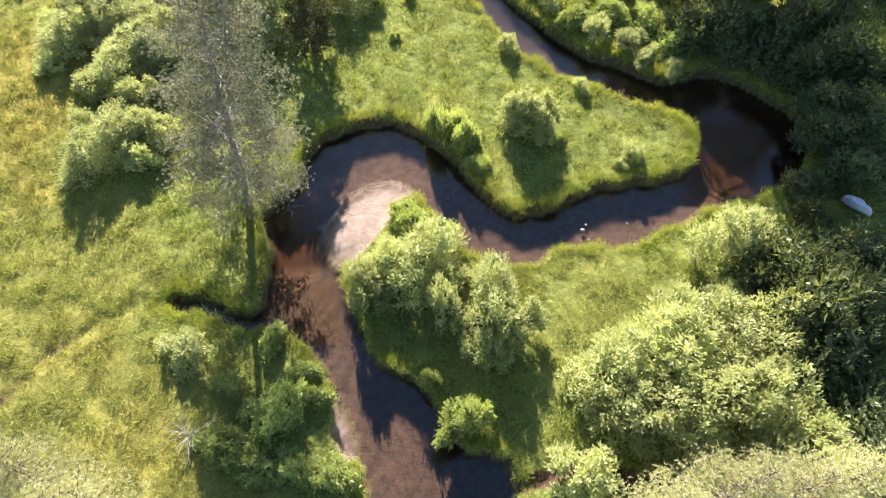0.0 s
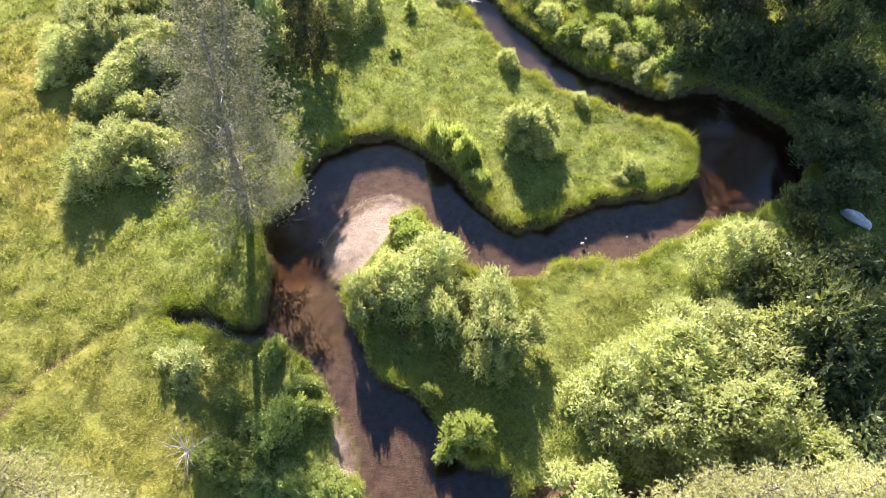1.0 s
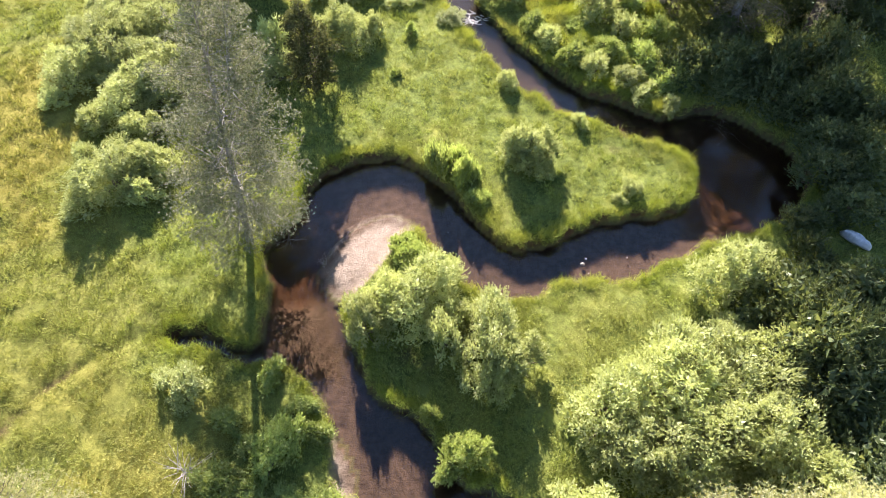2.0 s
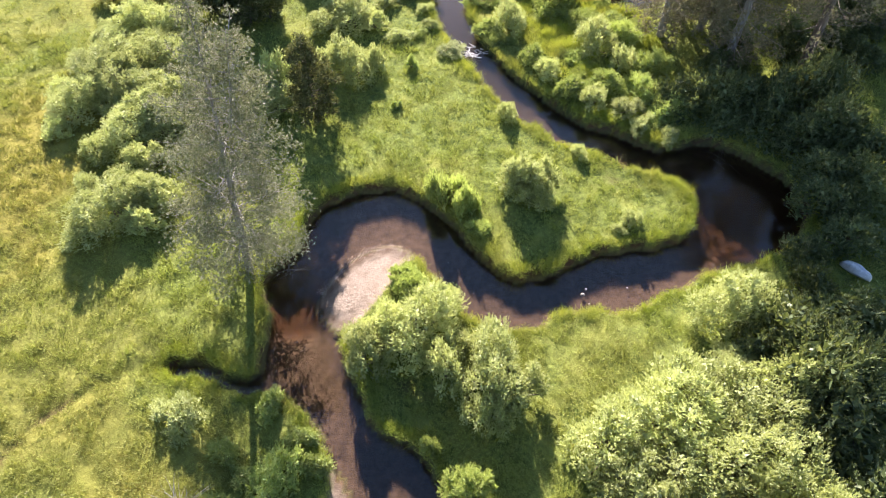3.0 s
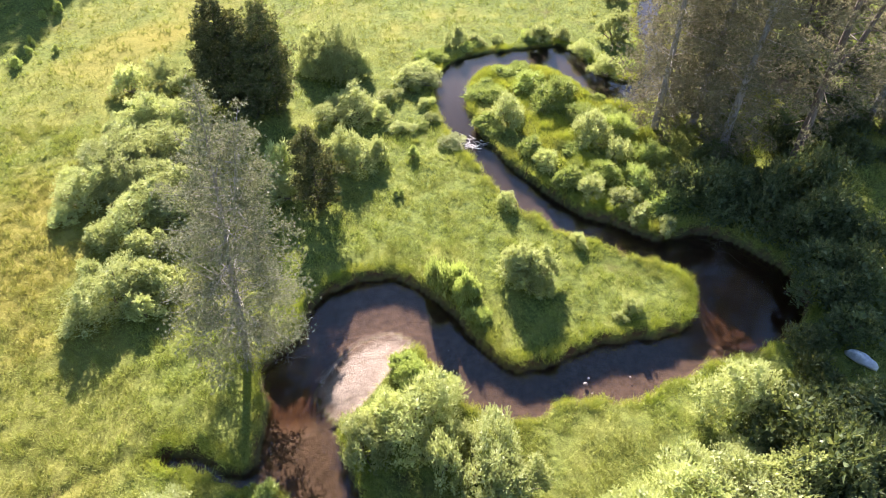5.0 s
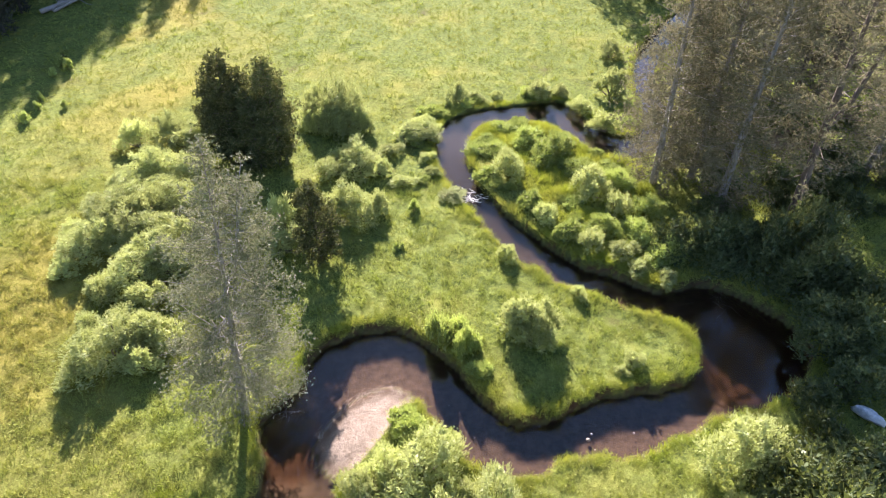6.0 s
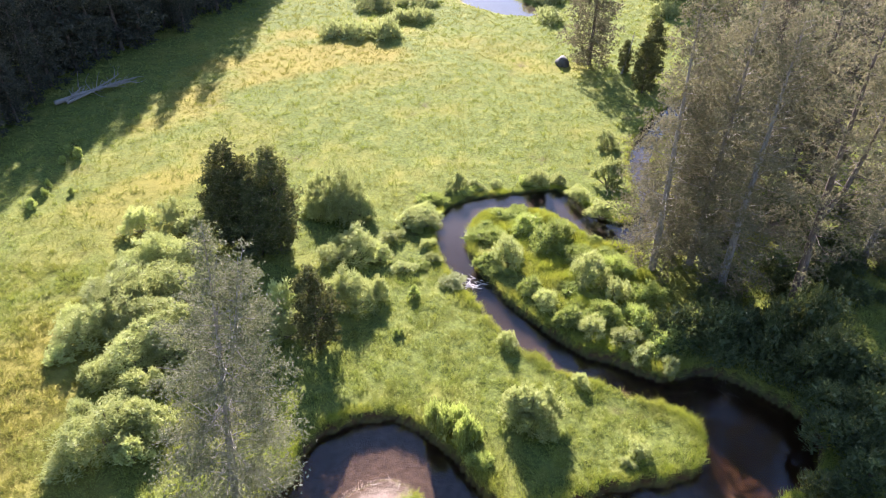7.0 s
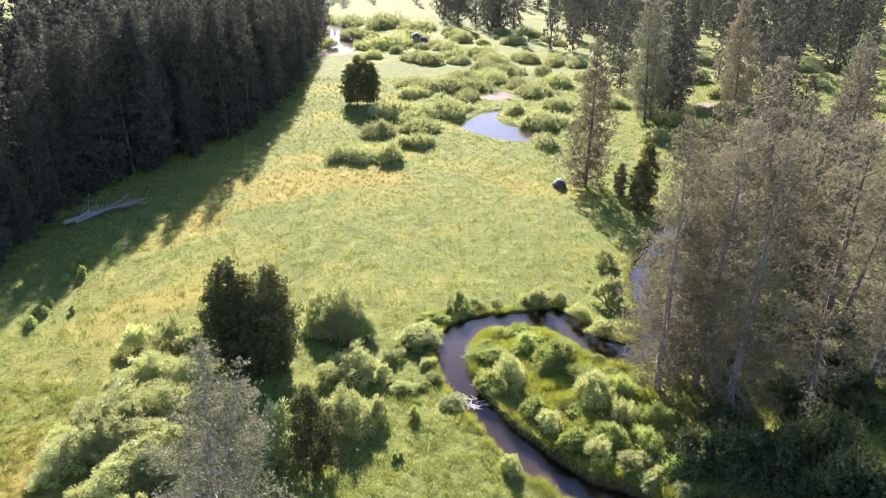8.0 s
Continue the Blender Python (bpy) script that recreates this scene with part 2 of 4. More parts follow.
BANK_WEST_UPPER = [(-1.4, 31.8), (0.7, 30.0), (1.8, 27.9), (3.2, 26.2), (4.4, 25.0), (6.0, 25.1), (7.9, 25.8), (9.9, 27.1), (12.5, 27.5), (15.1, 27.8), (17.0, 28.8), (17.7, 31.2), (17.1, 33.3), (14.7, 34.1), (12.8, 35.2), (10.7, 36.3), (8.4, 37.3), (7.7, 38.9), (5.8, 39.5), (5.2, 40.7), (3.5, 43.8), (2.2, 46.0), (0.8, 48.4), (0.3, 50.4), (-0.9, 53.9), (-1.0, 57.4), (0.4, 61.0), (3.2, 62.8), (6.5, 63.3), (10.6, 64.5), (12.6, 64.7), (14.2, 61.3), (15.6, 58.8), (17.6, 57.6), (19.0, 58.0), (20.5, 63.0), (20.5, 69.0), (22.5, 76.0), (27.0, 84.0), (34.0, 92.0)]
BANK_EAST = [(4.0, -60.0), (4.0, -5.0), (3.7, 7.4), (3.7, 8.9), (2.8, 9.8), (1.7, 9.8), (0.5, 10.7), (-0.7, 13.1), (-1.5, 14.1), (-2.9, 14.5), (-4.1, 15.1), (-4.6, 16.9), (-5.4, 18.7), (-6.0, 19.8), (-6.1, 21.0), (-7.7, 22.2), (-7.9, 23.9), (-7.1, 25.2), (-6.3, 26.5), (-4.9, 27.6), (-3.1, 28.1), (-1.7, 27.2), (-1.2, 26.0), (-0.3, 24.7), (0.6, 23.0), (1.6, 22.2), (3.0, 21.4), (5.2, 21.0), (6.1, 21.8), (7.6, 22.6), (9.7, 22.6), (12.4, 22.5)]
BANK_EAST_UPPER = [(13.3, 23.6), (14.8, 24.0), (16.5, 25.1), (18.8, 25.8), (20.7, 26.2), (22.9, 27.8), (24.6, 29.2), (25.2, 31.2), (24.9, 33.8), (23.6, 34.9), (22.7, 36.0), (21.3, 37.1), (19.0, 37.7), (16.7, 36.6), (15.5, 37.1), (13.3, 38.6), (11.3, 39.2), (10.1, 40.4), (7.6, 43.1), (5.7, 45.3), (4.2, 48.0), (3.3, 49.6), (2.4, 52.1), (2.2, 54.8), (2.8, 58.1), (4.2, 59.9), (7.6, 60.3), (10.8, 59.6), (12.6, 57.6), (13.6, 54.8), (16.1, 53.9), (18.5, 53.6), (21.5, 56.5), (23.0, 62.0), (23.0, 69.0), (25.0, 75.0), (29.5, 82.0), (36.0, 90.0)]
SAND_BAR = [(-7.8, 22.5), (-8.0, 24.1), (-7.2, 25.4), (-6.4, 26.8), (-5.0, 27.9), (-3.1, 28.4), (-1.8, 27.5), (-1.8, 26.5), (-2.8, 26.3), (-3.3, 24.6), (-4.7, 22.4), (-6.0, 21.0)]
SAND_SPIT = [(-6.0, 13.0), (-4.9, 12.0), (-4.3, 10.4), (-4.4, 9.4), (-5.4, 9.4), (-5.8, 11.0)]
FAR_POND = [(1.5, 143.9), (5.5, 136.0), (12.4, 130.0), (18.5, 130.5), (16.8, 138.8), (11.5, 144.5), (10.0, 149.5), (13.0, 156.5), (9.0, 154.8), (5.6, 147.9)]
FAR_CREEK = [(-40.0, 236.0), (-31.0, 240.0), (-34.4, 280.9), (-41.6, 315.3), (-42.2, 349.7), (-54.2, 326.0), (-46.1, 286.8), (-44.0, 258.0)]


def rounded(points, times=2):
    p = np.array(points, float)
    for _ in range(times):
        p = np.concatenate([p[:1], np.stack([0.75 * p[:-1] + 0.25 * p[1:], 0.25 * p[:-1] + 0.75 * p[1:]], 1).reshape(-1, 2), p[-1:]])
    return p


def inside(px, py, loop):
    hit = np.zeros(px.shape, bool)
    x0, y0 = loop[-1]
    for x1, y1 in loop:
        if y0 != y1:
            hit ^= ((y1 > py) != (y0 > py)) & (px < (x0 - x1) * (py - y1) / (y0 - y1) + x1)
        x0, y0 = x1, y1
    return hit


def reach(px, py, loop):
    """Distance to a closed loop: positive inside, negative outside."""
    best = np.full(px.shape, 1e9)
    x0, y0 = loop[-1]
    for x1, y1 in loop:
        dx, dy = x1 - x0, y1 - y0
        s = np.clip(((px - x0) * dx + (py - y0) * dy) / max(dx * dx + dy * dy, 1e-9), 0, 1)
        best = np.minimum(best, (px - x0 - s * dx) ** 2 + (py - y0 - s * dy) ** 2)
        x0, y0 = x1, y1
    best = np.sqrt(best)
    return np.where(inside(px, py, loop), best, -best)


STREAM = np.concatenate([rounded(BANK_WEST + BANK_WEST_UPPER), rounded(BANK_EAST + BANK_EAST_UPPER)[::-1]])
SAND_LOOPS = [rounded(SAND_BAR + SAND_BAR[:1]), rounded(SAND_SPIT + SAND_SPIT[:1])]
POND_LOOPS = [rounded(FAR_POND + FAR_POND[:1]), rounded(FAR_CREEK + FAR_CREEK[:1])]
SIDE_CUT = [(3.7, 8.0), (5.3, 8.4), (6.6, 9.3), (7.9, 9.4), (9.4, 8.4), (11.8, 7.7)]
OLD_TRACK = [(-15.9, 18.5), (-18.3, 18.2), (-20.2, 17.0), (-22.5, 15.0), (-24.0, 12.3)]
BARE_SPOTS = [(85.0, 144.0, 9.0), (104.0, 232.0, 14.0), (33.0, 58.0, 3.5), (64.0, 160.0, 6.0), (-38.0, 238.0, 7.0), (13.5, 170.0, 5.0)]
WATER_Z = -0.90
POOLS = [(21.0, 31.0, 7.0, 1.2), (-9.3, 23.2, 3.2, 1.0), (-8.6, 29.6, 2.0, 0.5)]


def line_gap(px, py, line):
    """Distance to an open line."""
    best = np.full(px.shape, 1e9)
    for (x0, y0), (x1, y1) in zip(line[:-1], line[1:]):
        dx, dy = x1 - x0, y1 - y0
        s = np.clip(((px - x0) * dx + (py - y0) * dy) / (dx * dx + dy * dy), 0, 1)
        best = np.minimum(best, np.hypot(px - x0 - s * dx, py - y0 - s * dy))
    return best


def smooth(v, low, high):
    s = np.clip((v - low) / (high - low), 0, 1)
    return s * s * (3 - 2 * s)


def swell(px, py):
    """Gentle unevenness of the meadow."""
    z = 0.06 * np.sin(px * 0.9 + 1.3 * np.sin(py * 0.37)) * np.sin(py * 0.8 + 0.7) + 0.10 * np.sin(px * 0.23 + 2) * np.sin(py * 0.19 + 1)
    return z + 0.03 * np.sin(px * 2.3 + py * 1.1) * np.sin(py * 2.7 - px * 0.8)


# Yellowed places of the meadow: middle, half widths, strength.
DRY_SPOTS = [(-25.0, 20.0, 12.0, 18.0, 0.28), (-31.0, 35.0, 8.0, 14.0, 0.65), (-17.0, 108.0, 13.0, 9.0, 0.75), (-35.0, 88.0, 5.0, 11.0, 0.7), (-8.0, 99.0, 11.0, 7.0, 0.3), (-29.0, 102.0, 9.0, 9.0, 0.7), (-22.0, 117.0, 8.0, 6.0, 0.65), (-27.5, 31.0, 5.0, 9.0, 0.35), (-30.5, 42.0, 4.5, 9.0, 0.35), (-34.0, 60.0, 7.0, 13.0, 0.35), (-26.0, 76.0, 8.0, 9.0, 0.25), (8.0, 112.0, 8.0, 5.0, 0.3)]


def dryness(px, py):
    dry = np.zeros(px.shape)
    wob = 0.22 * np.sin(px * 0.42 + 1.7 * np.sin(py * 0.23)) + 0.16 * np.sin(py * 0.61 - px * 0.37 + 2) + 0.12 * np.sin(px * 1.3 + 2 * np.sin(py * 0.9))
    for x, y, a, b, most in DRY_SPOTS:
        dry = np.maximum(dry, most * smooth(-np.hypot((px - x) / a, (py - y) / b) + wob, -1.25, -0.25))
    return dry


def water_level(py):
    """The stream drops over the driftwood riffle."""
    return WATER_Z + 0.6 * smooth(py, 40.0, 56.0)


def lie_of_land(px, py):
    """Height and the four marks of the ground at places."""
    level = water_level(py)
    d = reach(px, py, STREAM)
    pond = np.maximum(*[reach(px, py, loop) for loop in POND_LOOPS])
    shore = np.where(pond > d, 0.28, 3.6)
    d = np.maximum(d, pond)
    sandy = np.zeros(px.shape)
    for loop in SAND_LOOPS:
        sandy = np.maximum(sandy, smooth(reach(px, py, loop), -0.25, 0.15))
    wob = 0.12 * np.sin(px * 2.1 + py * 1.7) + 0.10 * np.sin(px * 3.7 - py * 2.9)
    out = np.maximum(-d + wob * (1 - sandy), 0)
    bank = level - 0.05 + out * shore
    bank = np.minimum(bank, 0.0) + swell(px, py) * smooth(out, 0.3, 2.0)
    flat = level - 0.02 + 0.14 * np.minimum(out, 3.0) + 0.035 * np.sin(px * 5.1 + 1 + np.sin(py * 1.7)) * np.sin(py * 4.3 + np.sin(px * 2.3))
    pool, deep = 0.0, np.zeros(px.shape)
    for x, y, r, depth in POOLS:
        near = smooth(-np.hypot(px - x, py - y), -r, -0.35 * r)
        pool, deep = pool + depth * near, np.maximum(deep, near)
    under = np.maximum(d, 0)
    bed_z = level - 0.05 - (0.28 + pool) * (1 - np.exp(-under / 0.9))
    in_water = d > 0
    cut, track = line_gap(px, py, SIDE_CUT), line_gap(px, py, OLD_TRACK)
    bank = bank - 0.42 * np.exp(-((cut + wob * 0.5) / 0.45) ** 2) - 0.16 * np.exp(-(track / 0.5) ** 2)
    bare = np.zeros(px.shape)
    for x, y, r in BARE_SPOTS:
        bare = np.maximum(bare, smooth(-np.hypot(px - x, py - y) + 1.5 * np.sin(px * 0.5 + y) * np.sin(py * 0.4), -r, -0.5 * r))
    land = bank * (1 - sandy) + flat * sandy
    z = np.where(in_water, bed_z, land)
    soil = (1 - sandy) * smooth(-z, 0.10, 0.22) * np.where(shore < 1, smooth(-z, 0.6, 0.85), 1) * (~in_water)
    return z, soil, np.maximum(sandy * (~in_water), bare), in_water * 1.0, deep * in_water, d


def steps(fine_from, fine_to, step, low, high, near):
    line = list(np.arange(fine_from, fine_to, step))
    gap, at = step, line[-1]
    while at < high:
        gap = min(gap * 1.05, 0.8) if at < near else min(gap * 1.09, 60)
        at += gap
        line.append(at)
    gap, at = step, line[0]
    while at > low:
        gap = min(gap * 1.06, 80)
        at -= gap
        line.insert(0, at)
    return np.array(line)


XS, YS = steps(-21, 29, 0.34, -1500, 1500, 40), steps(4, 64, 0.34, -1500, 2500, 175)
gx, gy = np.meshgrid(XS, YS)
gz, g_soil, g_sand, g_bed, g_deep, g_in = lie_of_land(gx, gy)
nx, ny = len(XS), len(YS)
ii, jj = np.meshgrid(np.arange(ny - 1), np.arange(nx - 1), indexing="ij")
quads = np.stack([ii * nx + jj, ii * nx + jj + 1, (ii + 1) * nx + jj + 1, (ii + 1) * nx + jj], -1).reshape(-1, 4)
ground_mesh = mesh_of("ground", np.stack([gx, gy, gz], -1).reshape(-1, 3), quads, GROUND, True)
g_wet = smooth(water_level(gy) - gz, -0.13, -0.03)
for key, values in (("wet", g_wet), ("soil", g_soil), ("sand", g_sand), ("bed", g_bed), ("deep", g_deep), ("mud", smooth(gy, 34.0, 47.0)), ("dry", dryness(gx, gy))):
    ground_mesh.attributes.new(key, "FLOAT", "POINT").data.foreach_set("value", values.astype(np.float32).ravel())
tagged(new("ground", ground_mesh), "green and yellowing meadow with cut banks and bare sand", "meadow", kind="structure")

# The water lies in its bed and runs a little under the banks.
wet = (g_in > -0.6).ravel()
wet_quads = quads[wet[quads].any(1)]
used, back = np.unique(wet_quads, return_inverse=True)
flat_xy = np.stack([gx.ravel()[used], gy.ravel()[used], water_level(gy.ravel()[used])], -1)
tagged(new("water", mesh_of("water", flat_xy, back.reshape(-1, 4), WATER, True)), "clear shallow brown stream winding through the meadow", "water", kind="structure").visible_shadow = False

# ---- plants ----


def willow(radius, height, seed, sprigs, leaf, leaves=12, material=WILLOW, lobes=None, upright=0.9, name="willow_bush", fine=1.0):
    """A bushy shrub: stems from one foot and a crown of upright leafy shoots over many uneven lobes."""
    rng = np.random.default_rng(seed)
    lobes = lobes or int(20 + 15 * radius)
    mids, size = [], []
    for _ in range(lobes * 30):
        if len(mids) == lobes:
            break
        a, rho, r = rng.uniform(0, 2 * np.pi), math.sqrt(rng.uniform(0, 1)) * 0.86, max(radius * rng.uniform(0.11, 0.25), 0.16)
        edge = 1 + 0.19 * math.sin(2 * a + seed) + 0.15 * math.sin(3 * a + 2.1 * seed) + 0.11 * math.sin(5 * a + 0.7 * seed)
        z = max(height * (0.06 + 0.82 * (1 - (rho / 0.92) ** 2.4) ** 0.7 * rng.uniform(0.45, 1.0) * (1 + 0.22 * math.sin(a + 1.3 * seed) + 0.16 * math.sin(4 * a * rho + seed))) - 0.4 * r, 0.4 * r)
        c = np.array([radius * edge * rho * math.cos(a), radius * edge * rho * math.sin(a), z])
        if all(np.linalg.norm(c - m) > 0.72 * (r + q) for m, q in zip(mids, size)):
            mids.append(c)
            size.append(r)
    mids, size = np.array(mids), np.array(size)
    lobes = len(mids)
    pick = rng.choice(lobes, sprigs * 3, p=size ** 2 / (size ** 2).sum())
    way = unit(rng.normal(size=(len(pick), 3)) + [0, 0, 0.35])
    base = mids[pick] + way * [1, 1, 1.25] * (size[pick] * rng.uniform(0.55, 1.08, len(pick)))[:, None]
    base[:, 2] = np.maximum(base[:, 2], 0.05)
    gap = np.linalg.norm((base[:, None] - mids[None]), axis=2) / size[None]
    gap[np.arange(len(pick)), pick] = 9
    keep = np.where((gap.min(1) > 0.7))[0][:sprigs]
    out = unit(np.c_[base[keep][:, :2] / radius, np.full(len(keep), 0.0)])
    base, way = base[keep], unit(way[keep] * 0.75 + out * 0.15 + [0, 0, 0.75 * upright] + rng.normal(size=(len(keep), 3)) * 0.22)
    shoot = leaf * rng.uniform(1.0, 2.6, len(base))
    along = rng.uniform(0, 1, (len(base), leaves))
    spread = unit(np.cross(np.repeat(way, leaves, 0), rng.normal(size=(len(base) * leaves, 3))))
    root = np.repeat(base, leaves, 0) + np.repeat(way * shoot[:, None], leaves, 0) * along.reshape(-1, 1)
    fan = unit(np.repeat(way, leaves, 0) + spread * rng.uniform(0.15, 0.9, len(root))[:, None])
    v, f = needles(rng, root, fan, leaf * rng.uniform(0.6, 1.3, len(root)), leaf * 0.38 * fine)
    core = rng.choice(lobes, sprigs)
    heart = mids[core] + unit(rng.normal(size=(len(core), 3))) * (size[core] * rng.uniform(0.2, 0.7, len(core)))[:, None]
    heart[:, 2] = np.maximum(heart[:, 2], 0.1)
    low_v, low_f = needles(rng, heart, unit(rng.normal(size=heart.shape) + [0, 0, 0.6]), leaf * 2.6, leaf * 1.5)
    v, f = joined([(v, f), (low_v, low_f)])
    thing = new(name)
    stems = []
    for k in range(min(lobes, 9)):
        s = np.linspace(0, 1, 5)[:, None]
        foot = np.array([rng.normal() * 0.08 * radius, rng.normal() * 0.08 * radius, -0.25])
        path = foot + (mids[k] - foot) * s + [0, 0, 0.15 * height] * (s * (1 - s))
        stems.append(tube(path, np.linspace(0.05, 0.012, 5) * (0.6 + 0.4 * radius), 5))
    part("woody_frame", mesh_of("woody_frame", *joined(stems), STEM, True), thing)
    part("crown", mesh_of("crown", v, f, material), thing)
    return thing


def conifer(height, spread, clear, seed, limbs, tufts, needle, material=NEEDLE, shape=0.8, droop=0.25, fork=0.0, name="pine_tree", thick=0.013, per=6, limb_sides=3, limb_cuts=3, slim=0.2, bark=BARK, clump=0.30, bare=0.0):
    """A conifer: a tapering trunk with limbs in whorls, and clumps of needle tufts along the limbs; fork: where a second leader parts from the trunk."""
    rng = np.random.default_rng(seed)
    s = np.linspace(0, 1, 9)
    sway = np.stack([0.012 * height * np.sin(s * 3 + seed), 0.012 * height * np.cos(s * 2.3 + seed), s * height], -1)
    sway[:, :2] -= sway[0, :2]
    sway[0, 2] = -0.3
    wood = [tube(sway, np.linspace(1, 0.05, 9) * thick * height, 8)]
    aside = np.array([0.085, -0.03, 0.0]) * height
    if fork:
        low = np.array([np.interp(fork * height, sway[:, 2], sway[:, 0]), np.interp(fork * height, sway[:, 2], sway[:, 1]), fork * height])
        second = low + (np.linspace(0, 1, 6)[:, None]) * np.array([0, 0, (0.93 - fork) * height]) + np.sqrt(np.linspace(0, 1, 6))[:, None] * aside
        wood.append(tube(second, np.linspace(1 - fork, 0.05, 6) * thick * height * 0.85, 7))
    bases, ways = [], []
    turn = rng.uniform(0, 6)
    for k in range(limbs):
        u = (k + rng.uniform(0, 1)) / limbs
        z = height * (clear + (1 - clear) * u * 0.985)
        turn += 2.4 + rng.normal() * 0.3
        full = spread * (1 - u) ** shape * min(1, 0.45 + 2.2 * u) * rng.uniform(0.45, 1.2)
        full = max(full, 0.25)
        rise = 0.55 * u - droop * (1 - u) + rng.normal() * 0.12
        out = np.array([math.cos(turn), math.sin(turn), 0])
        t = np.linspace(0, 1, limb_cuts)[:, None]
        at = np.array([np.interp(z, sway[:, 2], sway[:, 0]), np.interp(z, sway[:, 2], sway[:, 1]), z])
        if fork and k % 2 and fork * height < z < 0.93 * height:
            at = at + aside * math.sqrt((z / height - fork) / (0.93 - fork))
        path = at + out * full * t + np.array([0, 0, 1.0]) * full * (rise * t + 0.18 * t * t)
        wood.append(tube(path, np.linspace(0.045, 0.012, limb_cuts) * (0.5 + 0.10 * full), limb_sides))
        if rng.uniform() < bare * (1 - u):
            continue
        m = max(4, int(tufts * full / spread))
        side = np.cross(out, [0, 0, 1.0])
        nodes = max(2, int(1.2 + full * 0.95))
        w = np.clip(rng.uniform(0.3, 1.0, nodes) ** 0.7, 0, 1)
        knots = at + out * (full * w)[:, None] + side * (rng.normal(size=nodes) * 0.24 * full * (0.3 + 0.7 * w))[:, None]
        knots[:, 2] += full * (rise * w + 0.18 * w * w)
        mine = rng.integers(0, nodes, m)
        puff = rng.normal(size=(m, 3)) * [1, 1, 0.62] * clump * (0.7 + 0.12 * full)
        bases.append(knots[mine] + puff)
        ways.append(unit(out * 0.5 + [0, 0, 0.5] + puff / clump * 0.45 + rng.normal(size=(m, 3)) * 0.3))
    base, way = np.concatenate(bases), np.concatenate(ways)
    base, way = np.repeat(base, per, 0), np.repeat(way, per, 0)
    fan = unit(way + rng.normal(size=base.shape) * 0.65)
    v, f = needles(rng, base, fan, needle * rng.uniform(0.6, 1.3, len(base)), needle * slim)
    thing = new(name)
    part("trunk", mesh_of("trunk", *joined(wood), bark, True), thing)
    part("crown", mesh_of("crown", v, f, material), thing)
    return thing


def spot(x, y, turn=0.0, size=1.0, tall=None, lean=(0.0, 0.0), z=0.0, wide=1.0):
    """A pose on the ground, with turn, size and lean in degrees (to +x, to +y)."""
    return pose(x, y, z, -lean[1], lean[0], 0) @ pose(0, 0, 0, 0, 0, turn) @ Matrix.Diagonal((size * wide, size / wide, tall or size, 1))


def plant(kinds, places, label, category, group, grow=1.0, seed=0, low=1.0):
    """Sets a shrub of the kind nearest in size at each (x, y, radius) or (x, y, radius, height)."""
    rng = random.Random(seed)
    for x, y, r, *h in places:
        ref, tall, thing = min(kinds, key=lambda k: abs(math.log(k[0] / r)))
        up = h[0] / tall if h else low * grow * r / ref * rng.uniform(0.85, 1.15)
        ob = copy_thing(thing, spot(x, y + (0 if h else 0.3 * r), rng.uniform(0, 360), grow * r / ref * (0.92 if h else 1.0), up, wide=rng.uniform(0.8, 1.25)))
        tagged(ob, label, category, group)


def clear_away(things):
    for thing in things:
        for o in (*thing.children_recursive, thing):
            bpy.data.objects.remove(o)


# x, y, radius, height
WEST_WILLOWS = [(-21.7, 30.0, 3.1, 3.1), (-19.4, 31.0, 1.9, 2.5), (-27.6, 40.0, 2.6, 2.8), (-22.9, 37.5, 3.1, 3.0), (-26.6, 43.8, 3.2, 2.8), (-25.2, 41.8, 2.9, 3.0), (-20.4, 38.2, 2.6, 2.6), (-22.6, 41.8, 3.0, 2.6), (-26.6, 47.0, 2.9, 2.4), (-23.4, 46.2, 2.8, 2.4), (-25.6, 50.9, 2.6, 2.5), (-22.6, 50.2, 2.4, 2.4), (-29.1, 55.3, 2.0, 2.9), (-25.7, 56.4, 2.3, 3.0), (-23.6, 54.6, 2.0, 2.7), (-20.2, 45.6, 2.2, 2.3), (-13.0, 42.7, 1.7, 3.9), (-12.4, 40.2, 1.5, 2.6), (-10.4, 59.8, 3.7, 4.9), (-12.6, 60.4, 2.2, 3.4), (-9.4, 58.2, 2.4, 3.6), (-11.6, 58.4, 2.0, 3.0), (-7.7, 51.8, 2.6, 2.3), (-10.0, 51.0, 1.8, 1.7), (-7.2, 44.6, 2.3, 3.0), (-9.0, 44.8, 1.6, 2.6), (-2.3, 57.0, 2.0, 1.6)]
WEST_SPROUTS = [(-28.6, 37.6, 1.2, 1.5), (-24.8, 35.4, 1.3, 1.8), (-29.6, 42.2, 1.2, 1.4), (-28.8, 45.6, 1.5, 1.6), (-28.2, 49.0, 1.4, 1.7), (-26.6, 52.8, 1.4, 1.9), (-24.4, 32.0, 1.2, 1.6), (-23.6, 28.4, 1.1, 1.6), (-19.8, 28.6, 1.2, 1.9), (-21.0, 34.4, 1.6, 2.4), (-19.4, 41.4, 1.7, 2.4), (-24.4, 44.2, 1.7, 3.1), (-27.4, 41.6, 1.5, 2.6), (-9.6, 53.0, 1.2, 1.6), (-5.8, 51.0, 1.2, 1.5), (-5.6, 45.2, 1.1, 2.2), (-11.4, 44.4, 1.2, 2.6), (-8.4, 57.8, 1.5, 2.8), (-12.4, 57.8, 1.3, 2.2), (-5.0, 54.4, 1.2, 1.0), (-3.6, 49.6, 1.1, 0.8)]
